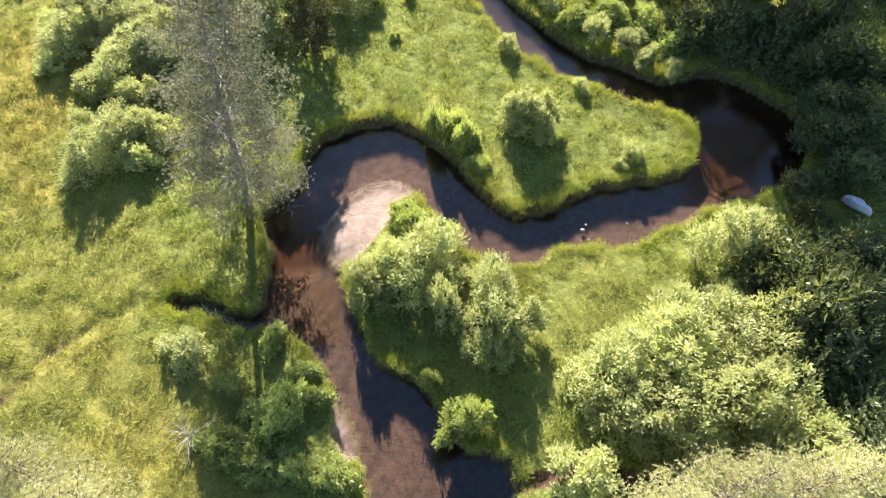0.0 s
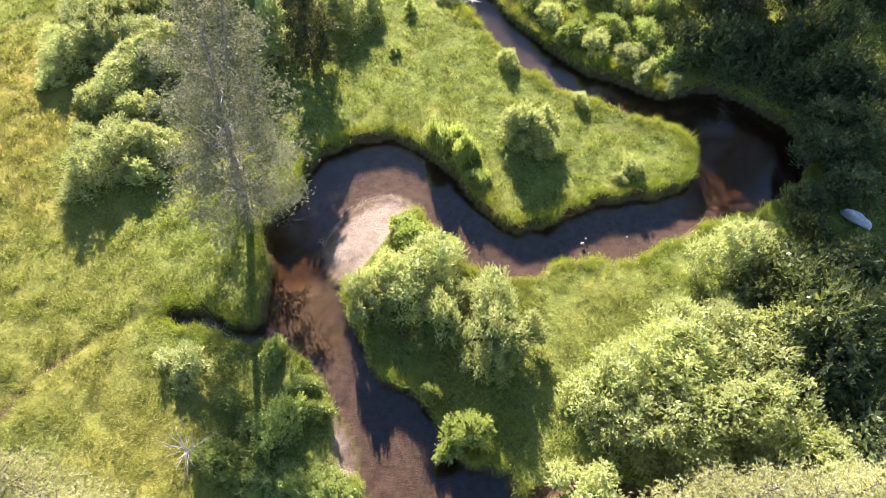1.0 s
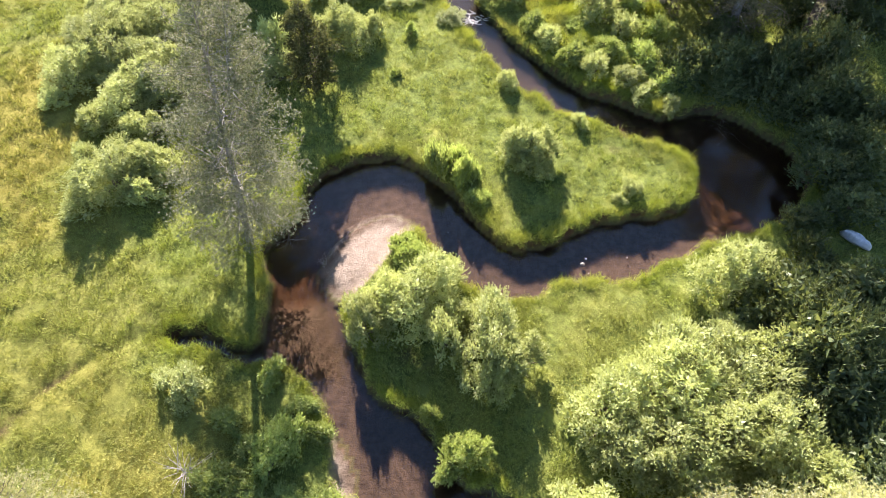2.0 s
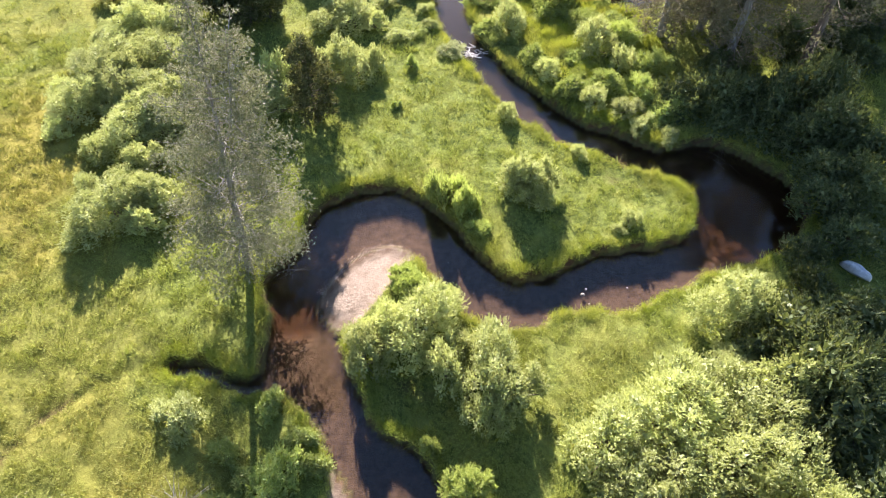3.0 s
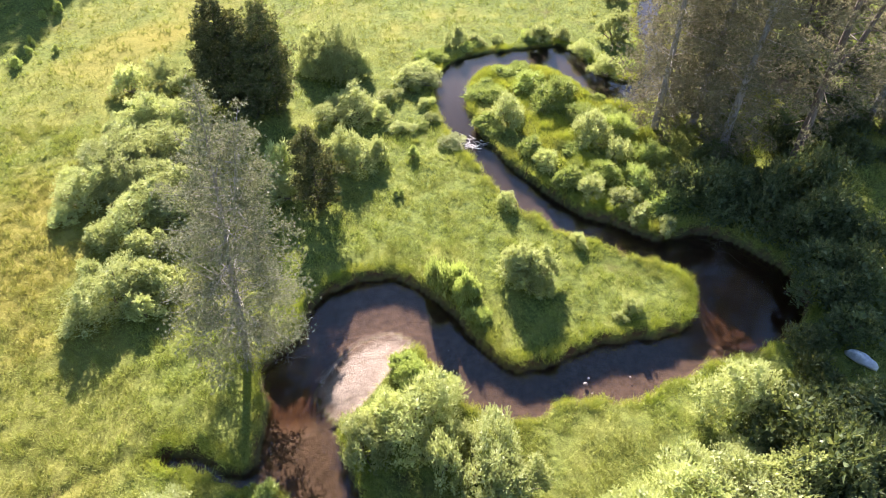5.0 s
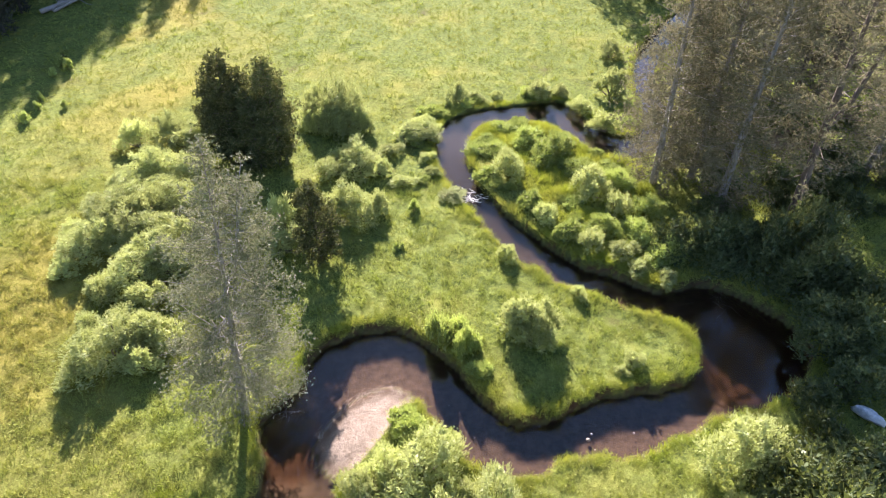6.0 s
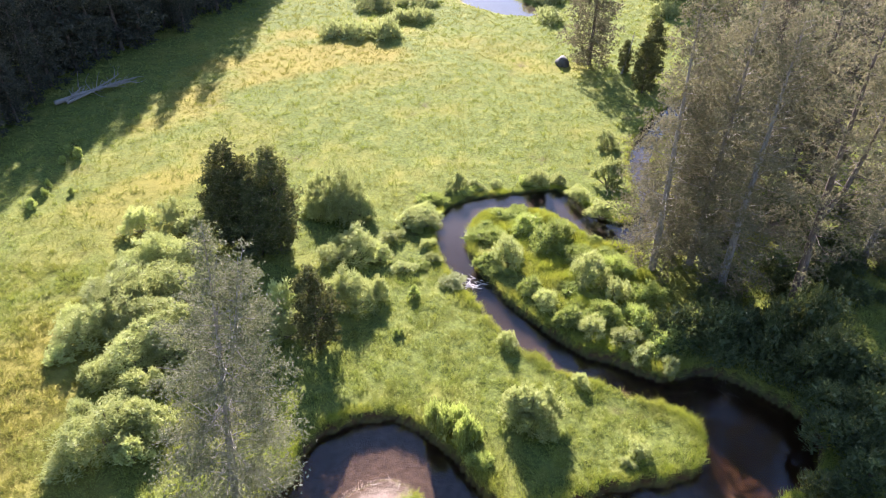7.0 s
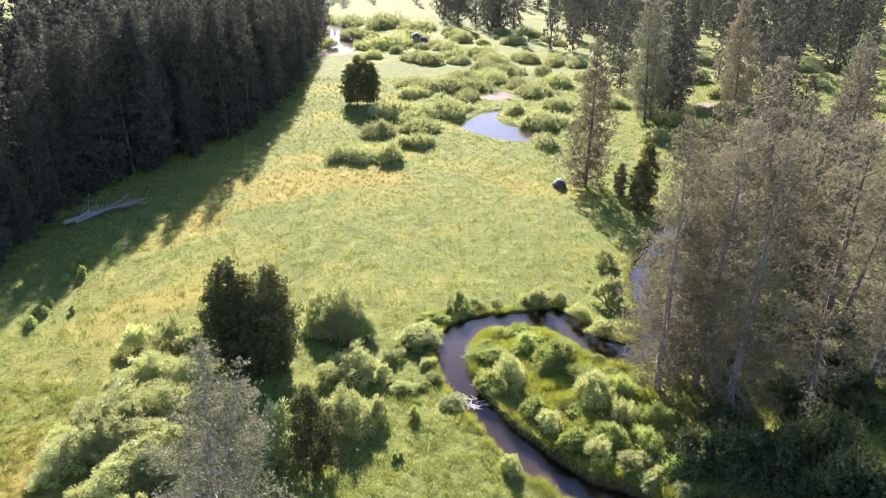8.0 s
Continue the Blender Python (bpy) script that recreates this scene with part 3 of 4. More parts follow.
BAR_WILLOWS = [(5.9, 32.2, 2.0, 3.5), (6.5, 31.5, 1.5, 2.7), (5.1, 32.2, 1.4, 2.6), (6.0, 31.2, 1.3, 1.8), (-1.5, 20.4, 2.9, 4.0), (-4.4, 18.8, 1.6, 3.0), (-3.4, 20.4, 1.7, 2.8), (2.6, 17.3, 2.7, 3.8), (3.9, 16.8, 2.0, 3.3), (3.0, 15.6, 1.6, 2.4), (0.1, 18.2, 1.7, 3.6), (1.2, 19.2, 1.2, 2.0), (-14.4, 15.2, 1.6, 1.5)]
BANK_THICKET = [(-8.6, 11.9, 1.7, 1.8), (-11.4, 10.0, 1.5, 1.3), (-9.6, 15.9, 0.9, 1.0), (-5.7, 8.6, 1.4, 1.2), (-7.6, 9.0, 1.2, 0.9), (-9.6, 9.0, 1.3, 1.0), (-11.6, 13.4, 0.9, 0.8), (-6.6, 12.6, 0.8, 0.9), (-10.2, 12.0, 0.8, 0.6), (-7.6, 14.2, 0.8, 0.6), (1.2, 11.4, 1.4, 2.3), (-0.6, 13.5, 0.6, 1.2), (0.4, 10.6, 0.8, 1.2)]
EAST_WILLOWS = [(9.1, 12.8, 2.6), (12.1, 13.6, 3.0), (15.3, 14.6, 3.0), (11.3, 10.4, 2.8), (14.5, 11.2, 3.0), (17.0, 10.4, 2.8), (9.8, 10.9, 1.9), (12.9, 9.4, 2.2), (17.5, 13.4, 2.7), (13.4, 16.2, 2.0), (17.8, 21.2, 2.5), (19.8, 18.8, 2.7), (21.3, 16.6, 2.9), (18.8, 15.8, 2.4), (23.3, 19.6, 2.6), (20.6, 13.3, 2.9), (23.2, 15.4, 2.5), (21.5, 10.4, 2.7), (18.8, 9.3, 2.3), (16.7, 18.2, 1.4), (6.8, 7.7, 1.8)]
SHADE_SHRUBS = [(25.9, 29.7, 1.9), (26.6, 27.0, 1.7), (22.8, 22.4, 1.4), (23.2, 25.9, 1.2), (27.0, 32.1, 2.0), (28.2, 30.1, 2.0), (26.2, 35.9, 1.9), (24.1, 37.5, 2.1), (28.5, 36.1, 2.4), (29.9, 34.1, 2.1), (22.7, 39.8, 2.1), (19.8, 39.8, 2.1), (26.4, 40.1, 2.4), (17.9, 40.2, 1.6), (29.0, 40.7, 2.5), (21.2, 38.0, 1.4), (25.2, 20.6, 1.5)]
ISLAND_SHRUBS = [(12.7, 47.9, 2.0, 2.7), (14.5, 45.7, 1.2, 2.2), (5.9, 50.9, 1.9, 2.5), (10.0, 54.2, 2.0, 2.0), (11.6, 41.3, 1.4, 1.7), (14.1, 40.3, 1.4, 1.3), (14.9, 38.6, 1.1, 1.0), (16.8, 37.2, 0.9, 1.1), (8.5, 44.6, 1.2, 1.6), (9.9, 42.4, 1.1, 1.1), (13.0, 43.2, 1.3, 1.2), (15.8, 42.4, 1.5, 1.4), (17.4, 40.0, 1.6, 1.6), (7.2, 46.6, 1.0, 1.0), (8.0, 56.6, 1.6, 1.2), (11.6, 51.6, 1.2, 1.0), (15.4, 49.4, 1.4, 1.4), (17.0, 45.4, 1.5, 1.6)]
MEADOW_TUFTS = [(-0.2, 31.5, 0.9, 1.6), (1.5, 30.4, 0.95, 1.5), (0.9, 32.2, 0.7, 0.9), (-1.8, 23.6, 1.2), (-1.3, 22.4, 1.1), (-2.5, 24.6, 0.7), (0.2, 22.9, 0.7), (2.4, 28.6, 0.7, 0.6)]
SMALL_WILLOWS = [(5.0, 39.6, 0.9, 1.5), (10.0, 35.6, 0.7, 1.0), (12.6, 29.4, 0.8, 1.2), (11.8, 28.6, 0.5, 0.6)]
BANK_SHRUBS = [(1.4, 64.0, 1.0, 2.2), (3.4, 64.6, 0.9, 0.9), (5.6, 64.9, 0.8, 0.8), (9.9, 65.2, 1.6, 2.0), (12.2, 65.6, 1.1, 1.2), (13.9, 62.4, 1.5, 1.5), (17.6, 65.4, 1.8, 3.0), (15.6, 58.6, 1.7, 2.1), (-2.1, 57.8, 2.0, 1.5), (19.1, 74.5, 1.6, 2.0), (-4.0, 57.3, 1.2, 1.0), (-1.6, 53.4, 0.8, 0.8), (-0.9, 51.0, 0.7, 0.7), (0.9, 47.5, 1.3, 0.7)]
TALL_HERBS = [(-43.4, 71.8, 0.42), (-41.8, 70.8, 0.4), (-43.0, 69.4, 0.35), (-38.9, 62.4, 0.3), (-41.6, 59.5, 0.42), (-41.4, 62.0, 0.3), (-43.9, 74.1, 0.35), (-41.9, 63.8, 0.3), (-2.4, 45.5, 0.34), (-3.7, 40.6, 0.2), (-3.3, 40.8, 0.18)]
FAR_WILLOWS = [(-18.7, 116.6, 3.0), (-14.7, 116.3, 3.6), (-10.2, 116.3, 3.2), (-13.2, 132.5, 3.4), (-5.0, 136.0, 4.1), (-4.7, 125.8, 2.8), (-7.8, 125.6, 2.3), (18.5, 126.0, 3.0), (-24.4, 226.7, 4.2), (-41.9, 251.5, 3.3), (-21.5, 248.1, 9.1), (-34.5, 273.9, 6.9), (-14.7, 267.0, 7.8), (-17.1, 238.6, 2.4), (-5.2, 217.1, 4.5), (-12.1, 148.5, 5.0), (-5.9, 146.0, 4.9), (0.1, 150.4, 4.4), (2.0, 153.4, 3.8), (-8.2, 168.8, 3.5), (-1.4, 175.2, 6.6), (-7.3, 180.8, 5.3), (5.8, 178.0, 5.9)]
FAR_WILLOWS_2 = [(12.1, 188.1, 5.5), (15.5, 152.0, 2.6), (20.5, 139.0, 3.8), (21.0, 141.3, 4.8), (25.8, 157.7, 4.0), (22.2, 171.3, 5.8), (28.9, 183.4, 4.7), (17.6, 199.7, 5.0), (24.8, 222.1, 4.7), (32.9, 216.9, 4.6), (1.9, 239.2, 4.9), (9.3, 234.5, 5.8), (-42.2, 318.0, 7.9), (-26.4, 307.8, 10.1), (-56.3, 327.8, 6.8), (-11.8, 299.9, 7.3), (39.1, 178.9, 3.8), (37.9, 159.6, 3.5), (55.2, 149.3, 4.0), (54.7, 221.8, 4.8), (67.3, 190.4, 5.0), (52.3, 135.7, 4.3), (47.7, 144.4, 3.8)]
YOUNG_FIRS = [(-9.4, 39.2, 7.6, 0), (-18.5, 52.2, 10.8, 1), (-17.3, 53.2, 9.0, 0), (-14.9, 52.2, 10.6, 1), (-16.5, 51.4, 8.4, 0), (-20.0, 53.2, 8.4, 0), (-15.6, 53.6, 8.0, 0), (-20.8, 160.4, 11.0, 1), (-18.6, 161.0, 10.0, 0), (-22.6, 160.8, 9.0, 0), (-17.0, 160.6, 9.5, 1), (27.5, 92.0, 8.0, 0), (29.5, 96.0, 9.0, 1), (26.5, 99.5, 5.0, 0)]
FORE_PINES = [(-18.2, 7.4, 10.0), (-15.4, 5.9, 9.0), (12.4, 6.4, 9.5), (9.8, 5.6, 7.5), (15.0, 6.2, 9.0), (17.4, 6.8, 8.5)]
# x, y, height, kind, lean to +x and +y
OLD_PINES = [(37.8, 51.0, 21.0, 0, 0.0, 0.0), (18.6, 49.9, 24.2, 0, 0.0, 0.0), (22.2, 50.8, 24.0, 1, 0.0, 0.0), (23.2, 46.0, 24.0, 1, 0.0, 0.0), (34.0, 60.0, 22.0, 1, -2.0, 0.0), (20.6, 53.6, 21.0, 0, 0.0, 0.0), (27.5, 62.0, 21.0, 0, -2.0, 0.0), (33.0, 67.0, 21.0, 1, -2.0, 0.0), (31.0, 74.0, 20.0, 1, 0.0, 0.0), (39.0, 74.0, 21.0, 0, 0.0, 0.0), (45.0, 52.0, 20.0, 1, 0.0, 0.0), (40.0, 66.0, 20.0, 1, 0.0, 0.0), (46.0, 60.0, 21.0, 0, 0.0, 0.0), (26.8, 53.5, 9.0, 0, 0.0, 0.0), (21.9, 102.9, 23.0, 2, 0.0, 0.0), (42.9, 88.4, 22.5, 1, 0.0, 0.0), (42.1, 144.6, 26.0, 0, -3.0, 0.0), (44.0, 148.0, 25.0, 0, -3.0, 0.0), (67.4, 160.8, 26.0, 2, -3.0, 0.0), (54.0, 76.0, 21.0, 1, -2.0, 0.0), (60.0, 100.0, 22.0, 1, 0.0, 0.0), (66.0, 112.0, 23.0, 0, 0.0, 0.0)]
LEFT_WOOD_EDGE = [(-51.0, 63.0, 13.0), (-52.6, 72.0, 15.0), (-55.0, 76.0, 18.0), (-57.0, 84.0, 21.0), (-55.5, 93.0, 22.0), (-56.0, 100.0, 24.0), (-53.5, 104.0, 25.0), (-44.5, 118.0, 15.0), (-49.5, 112.0, 26.0), (-47.8, 125.0, 26.0), (-42.5, 131.0, 26.0), (-40.5, 139.0, 26.0), (-43.5, 147.0, 26.0), (-39.5, 154.0, 26.0), (-42.5, 161.0, 26.0), (-39.5, 169.0, 26.0), (-42.5, 177.0, 26.0), (-40.0, 186.0, 26.0), (-43.5, 195.0, 26.0), (-42.0, 204.0, 26.0), (-44.5, 214.0, 26.0), (-43.5, 224.0, 25.0), (-46.0, 236.0, 25.0), (-45.0, 247.0, 24.0), (-49.0, 121.0, 25.0), (-48.0, 134.0, 25.0), (-47.5, 145.0, 26.0), (-47.0, 158.0, 26.0), (-47.0, 171.0, 26.0), (-47.0, 184.0, 26.0), (-51.5, 108.5, 26.0), (-50.5, 117.5, 26.0), (-44.0, 136.0, 26.0), (-45.0, 152.0, 26.0), (-44.5, 166.0, 26.0), (-46.0, 129.0, 26.0), (-54.5, 99.0, 24.0), (-45.5, 142.5, 26.0), (-43.5, 174.0, 26.0), (-44.0, 183.0, 26.0), (-50.0, 112.0, 26.0), (-52.0, 118.0, 26.0), (-50.2, 125.5, 26.0), (-52.8, 112.5, 25.0), (-53.6, 122.0, 26.0), (-57.0, 108.0, 25.0), (-58.5, 97.0, 23.0), (-54.4, 86.5, 18.0), (-53.8, 80.5, 15.0), (-55.6, 68.5, 13.0), (-50.8, 131.0, 26.0), (-46.5, 123.0, 22.0)]

willows = [(r, h, willow(r, h, 11 + k, n, leaf)) for k, (r, h, n, leaf) in enumerate(((1.1, 1.7, 620, 0.11), (1.7, 2.5, 1200, 0.115), (2.4, 3.4, 2100, 0.12), (2.9, 3.9, 2700, 0.125), (3.8, 4.2, 3700, 0.135)))]
herbs = [(r, h, willow(r, h, 31 + k, n, leaf, 8, HERB, upright=1.3, name="leafy_herb")) for k, (r, h, n, leaf) in enumerate(((0.7, 0.5, 380, 0.13), (1.2, 0.75, 700, 0.15), (1.9, 1.1, 1000, 0.17)))]
shaded_shrubs = [(r, h, willow(r, h, 71 + k, n, leaf, 9, SHADEDLEAF, name="shade_shrub")) for k, (r, h, n, leaf) in enumerate(((1.5, 2.0, 560, 0.16), (2.3, 3.1, 900, 0.18)))]
far_shrubs = [(r, h, willow(r, h, 51 + k, n, leaf, 8, FARWILLOW, name="willow_clump", fine=1.25)) for k, (r, h, n, leaf) in enumerate(((2.8, 1.9, 420, 0.27), (4.2, 2.2, 620, 0.31), (6.5, 2.6, 950, 0.37)))]
plant(willows, WEST_SPROUTS, "young pale willow shrub among taller bushes", "bush", "willows in the meadow", 1.0, 21)
plant(willows, WEST_WILLOWS, "rounded pale green willow bush standing in the meadow", "bush", "willows in the meadow", 1.0, 1)
green_shrubs = [(r, h, willow(r, h, 131 + k, n, 0.125, 10, HERB, name="green_shrub")) for k, (r, h, n) in enumerate(((0.9, 1.0, 420), (1.5, 1.6, 900)))]
plant(green_shrubs, BANK_THICKET, "lush green shrub in a thicket on the bank", "bush", "bank thicket", 1.0, 15)
plant(willows, BAR_WILLOWS, "pale green willow bush on the stream bank", "bush", "willows on the banks", 1.0, 2)
plant(willows, [p for p in EAST_WILLOWS if p[0] < 18.9], "tall grey-green willow bush in a dense thicket", "bush", "willow thicket", 1.02, 3)
# The east willows from x 18.9 on take the leaves with painted shade.
plant(shaded_shrubs, SHADE_SHRUBS + [p for p in EAST_WILLOWS if p[0] >= 18.9], "willow shrub under the pines, its leaf colour darkened for shade", "bush", "shrubs under the pines", 1.15, 4)
plant(willows, ISLAND_SHRUBS[:3] + ISLAND_SHRUBS[4:9], "small pale willow shrub on the stream bend", "bush", "shrubs on the bend", 1.0, 5)
plant(green_shrubs, ISLAND_SHRUBS[3:4] + ISLAND_SHRUBS[9:], "low green shrub among rank herbs on the bend", "bush", "shrubs on the bend", 1.1, 22)
plant(herbs, MEADOW_TUFTS, "bright green leafy clump in the grass", "shrub", "leafy clumps", 1.05, 6)
plant(willows, SMALL_WILLOWS, "small pale willow shrub alone in the grass", "bush", "willows in the meadow", 1.0, 10)
plant(willows, BANK_SHRUBS, "low green shrub at the water's edge", "shrub", "shrubs along the bank", 1.0, 7)
plant(far_shrubs, FAR_WILLOWS + FAR_WILLOWS_2, "wide low willow clump in the far meadow", "bush", "far willows", 1.0, 8)
rng = random.Random(3)
under = []
while len(under) < 70:
    x, y = rng.uniform(32, 150), rng.uniform(56, 230)
    if 26 + 0.12 * (y - 60) < x < 0.72 * y + 4 and abs(x - 85) + abs(y - 146) > 14:
        under.append((x, y, rng.uniform(1.6, 4.2)))
plant(far_shrubs, under, "dull green shrub between the trunks of the open wood", "bush", "shrubs of the east wood", 1.0, 9)
rng = random.Random(17)
shade = [(rng.uniform(20, 46), rng.uniform(43, 62), rng.uniform(0.9, 2.0)) for _ in range(48)]
plant(shaded_shrubs, [p for p in shade if p[1] < 51 or p[0] > 23.5], "shrub under the mature pines, its leaf colour darkened for shade", "bush", "shrubs under the pines", 1.0, 11)
thicket = []
while len(thicket) < 34:
    x, y = rng.uniform(-12, 42), rng.uniform(162, 290)
    if all(math.hypot(x - a, y - b) > 5.5 for a, b, _ in thicket + FAR_WILLOWS + FAR_WILLOWS_2) and abs(x - 13.5) + abs(y - 170) > 9:
        thicket.append((x, y, rng.uniform(2.2, 5.0)))
plant(far_shrubs, thicket, "wide low willow clump in the far meadow", "bush", "far willows", 1.0, 12)
rng = random.Random(23)
rank = []
while len(rank) < 52:
    x, y = rng.uniform(-3, 19), rng.uniform(37, 68)
    d = float(reach(np.array([x]), np.array([y]), STREAM)[0])
    on_bend = x > 13.5 - 0.55 * (y - 37) and x < 18.5 and -5 < d < -0.5 and y < 60
    if on_bend or (-2.2 < d < -0.6 and y > 45):
        rank.append((x, y, rng.uniform(0.4, 0.95)))
plant(herbs, rank, "bright green leafy herb clump on the stream bank", "shrub", "herb clumps on the bank", 1.25, 14, 0.65)
stalks = [(0.35, 1.0, willow(0.35, 1.0, 171, 130, 0.13, 8, HERB, lobes=6, upright=3.5, name="meadow_plant"))]
plant(stalks, TALL_HERBS, "upright leafy plant standing alone in the meadow", "plant", "tall meadow plants", 1.0, 13)
clear_away([t for _, _, t in willows + stalks + green_shrubs + herbs + shaded_shrubs + far_shrubs])

# Conifers: the tall grey pine, the young firs, the pines over the pool, the woods.
tall_pine = conifer(20.0, 5.3, 0.06, 5, 210, 200, 0.155, GREYNEEDLE, 0.82, 0.30, fork=0.55, thick=0.0135, per=9, limb_sides=4, limb_cuts=4, bark=GREYBARK, clump=0.30, bare=0.25, slim=0.29)
tagged(tall_pine, "tall thin grey-green pine with a forked top and bare twigs", "tree", "pines")
tall_pine.matrix_basis = spot(-12.3, 25.4, 0, 1, lean=(3.5, 0))
# Their pale needles carry painted sunlight besides the sun's own.
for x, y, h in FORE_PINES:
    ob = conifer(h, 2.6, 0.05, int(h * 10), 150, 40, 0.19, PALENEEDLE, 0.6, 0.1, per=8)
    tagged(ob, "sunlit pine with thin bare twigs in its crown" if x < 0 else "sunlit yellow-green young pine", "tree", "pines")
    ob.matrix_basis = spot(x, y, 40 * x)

young = [conifer(8.0, 2.4, 0.04, 21, 130, 44, 0.26, OLIVENEEDLE, 0.6, 0.05, name="fir_tree", thick=0.014, clump=0.2, slim=0.44), conifer(10.0, 2.5, 0.06, 22, 140, 44, 0.28, OLIVENEEDLE, 0.5, 0.05, name="fir_tree", thick=0.013, clump=0.22, slim=0.42)]
for x, y, h, k in YOUNG_FIRS:
    tagged(copy_thing(young[k], spot(x, y, 37 * x, h / (8.0, 10.0)[k])), "dark green young conifer with an upright pointed crown", "tree", "young conifers")
old = [conifer(24.0, 4.8, 0.03, 41, 190, 84, 0.23, OLDNEEDLE, 0.6, 0.26, per=9, slim=0.25, thick=0.014, clump=0.34, bare=0.15, bark=GREYBARK), conifer(24.0, 5.0, 0.05, 42, 190, 84, 0.23, OLDNEEDLE, 0.55, 0.16, per=9, slim=0.25, thick=0.015, clump=0.34, bare=0.1, bark=GREYBARK), conifer(22.0, 5.0, 0.02, 43, 190, 44, 0.42, OLDNEEDLE, 0.8, 0.34, per=7, slim=0.28, clump=0.34)]
mid_pines = [conifer(24.0, 5.0, 0.04, 91, 140, 34, 0.5, GREYNEEDLE, 0.6, 0.24, per=7, slim=0.28, clump=0.4), conifer(24.0, 5.4, 0.07, 92, 140, 34, 0.5, BROWNNEEDLE, 0.55, 0.14, per=7, slim=0.28, clump=0.4), old[2]]
for x, y, h, k, lx, ly in OLD_PINES:
    tagged(copy_thing((mid_pines if y > 59 else old)[k], spot(x, y, 61 * x, h / (24.0, 24.0, 22.0)[k], lean=(lx, ly))), "tall mature pine with a grey-brown backlit crown", "tree", "mature pines")
forked = conifer(25.0, 5.6, 0.16, 47, 150, 110, 0.23, OLDNEEDLE, 0.42, 0.1, fork=0.34, per=9, slim=0.25, thick=0.0165, clump=0.36, bare=0.3)
tagged(forked, "tall old pine with a thick trunk that forks low", "tree", "mature pines")
forked.matrix_basis = spot(28.6, 44.4, 0)
wood_trees = [conifer(23.0, 4.2, 0.02, 61 + k, 150, 34, 0.48, NEEDLE, 0.72, 0.3, per=5, limb_cuts=2, slim=0.40, clump=0.32) for k in range(4)]
far_trees = [conifer(23.0, 4.8, 0.02, 81 + k, 60, 12, 1.1, NEEDLE, 0.9, 0.3, per=4, limb_cuts=2, slim=0.42, clump=0.45) for k in range(3)]
rng = random.Random(9)
for x, y, h in LEFT_WOOD_EDGE:
    tagged(copy_thing(rng.choice(wood_trees), spot(x, y, rng.uniform(0, 360), h / 23.0)), "dark conifer at the edge of the wood", "tree", "trees of the wood edge")


def wood(count, corners, keep_out, label, group, seed, far_stand):
    """Conifers strewn over a quarter given by its corners, some metres apart; those far off or deep inside join the far stand."""
    rng = random.Random(seed)
    x0, x1, y0, y1 = corners
    stood = []
    for _ in range(count * 30):
        if len(stood) == count:
            break
        x, y = rng.uniform(x0, x1), rng.uniform(y0, y1)
        if keep_out(x, y) or any((x - a) ** 2 + (y - b) ** 2 < 3.2 ** 2 for a, b in stood):
            continue
        stood.append((x, y))
        at = spot(x, y, rng.uniform(0, 360), rng.uniform(0.75, 1.2))
        if y > 170 or (x < -62 and y > 90):
            far_stand.append((rng.choice(far_trees), at))
        else:
            tagged(copy_thing(rng.choice(wood_trees), at), label, "tree", group)


def joined_stand(name, stand, label):
    """The far trees as one mesh: bark and needles."""
    vs, tris, kinds, at = [], [], [], 0
    for thing, m in stand:
        m = np.array(m)
        for k, o in enumerate(sorted(thing.children, key=lambda o: o.name)):
            me = o.data
            co = np.empty(len(me.vertices) * 3, np.float32)
            me.vertices.foreach_get("co", co)
            ids = np.empty(len(me.loops), np.int32)
            me.loops.foreach_get("vertex_index", ids)
            sides = me.polygons[0].loop_total
            f = ids.reshape(-1, sides)
            f = f if sides == 3 else np.concatenate([f[:, [0, 1, 2]], f[:, [0, 2, 3]]])
            vs.append(co.reshape(-1, 3) @ m[:3, :3].T + m[:3, 3])
            tris.append(f + at)
            kinds.append(np.full(len(f), k, np.int32))
            at += len(me.vertices)
    me = mesh_of(name, np.concatenate(vs), np.concatenate(tris), NEEDLE)
    me.materials.append(BARK)
    me.polygons.foreach_set("material_index", np.concatenate(kinds))
    return tagged(new(name, me), label, "woods", kind="stuff")


FAR_STAND = []
wood(300, (-112, -46, 66, 310), lambda x, y: x > -50.5 or (x > -57 and y < 108) or x < -0.95 * y, "dark conifer deep in the wood", "trees of the west wood", 1, FAR_STAND)
wood(54, (36, 190, 95, 330), lambda x, y: x < 30 + 0.10 * (y - 90) or x > 0.72 * y or abs(x - 85) + abs(y - 145) < 26, "tall conifer in open wood", "trees of the east wood", 2, FAR_STAND)
wood(170, (-70, 220, 240, 450), lambda x, y: (-58 < x < -6 and y < 425) or (-10 < x < 36 and y < 285) or x > 0.72 * y, "distant conifer across the meadow", "far trees", 3, FAR_STAND)
joined_stand("far_woods", FAR_STAND, "dark conifer woods closing the far end of the valley")
clear_away(mid_pines[:2] + young + old + wood_trees + far_trees)

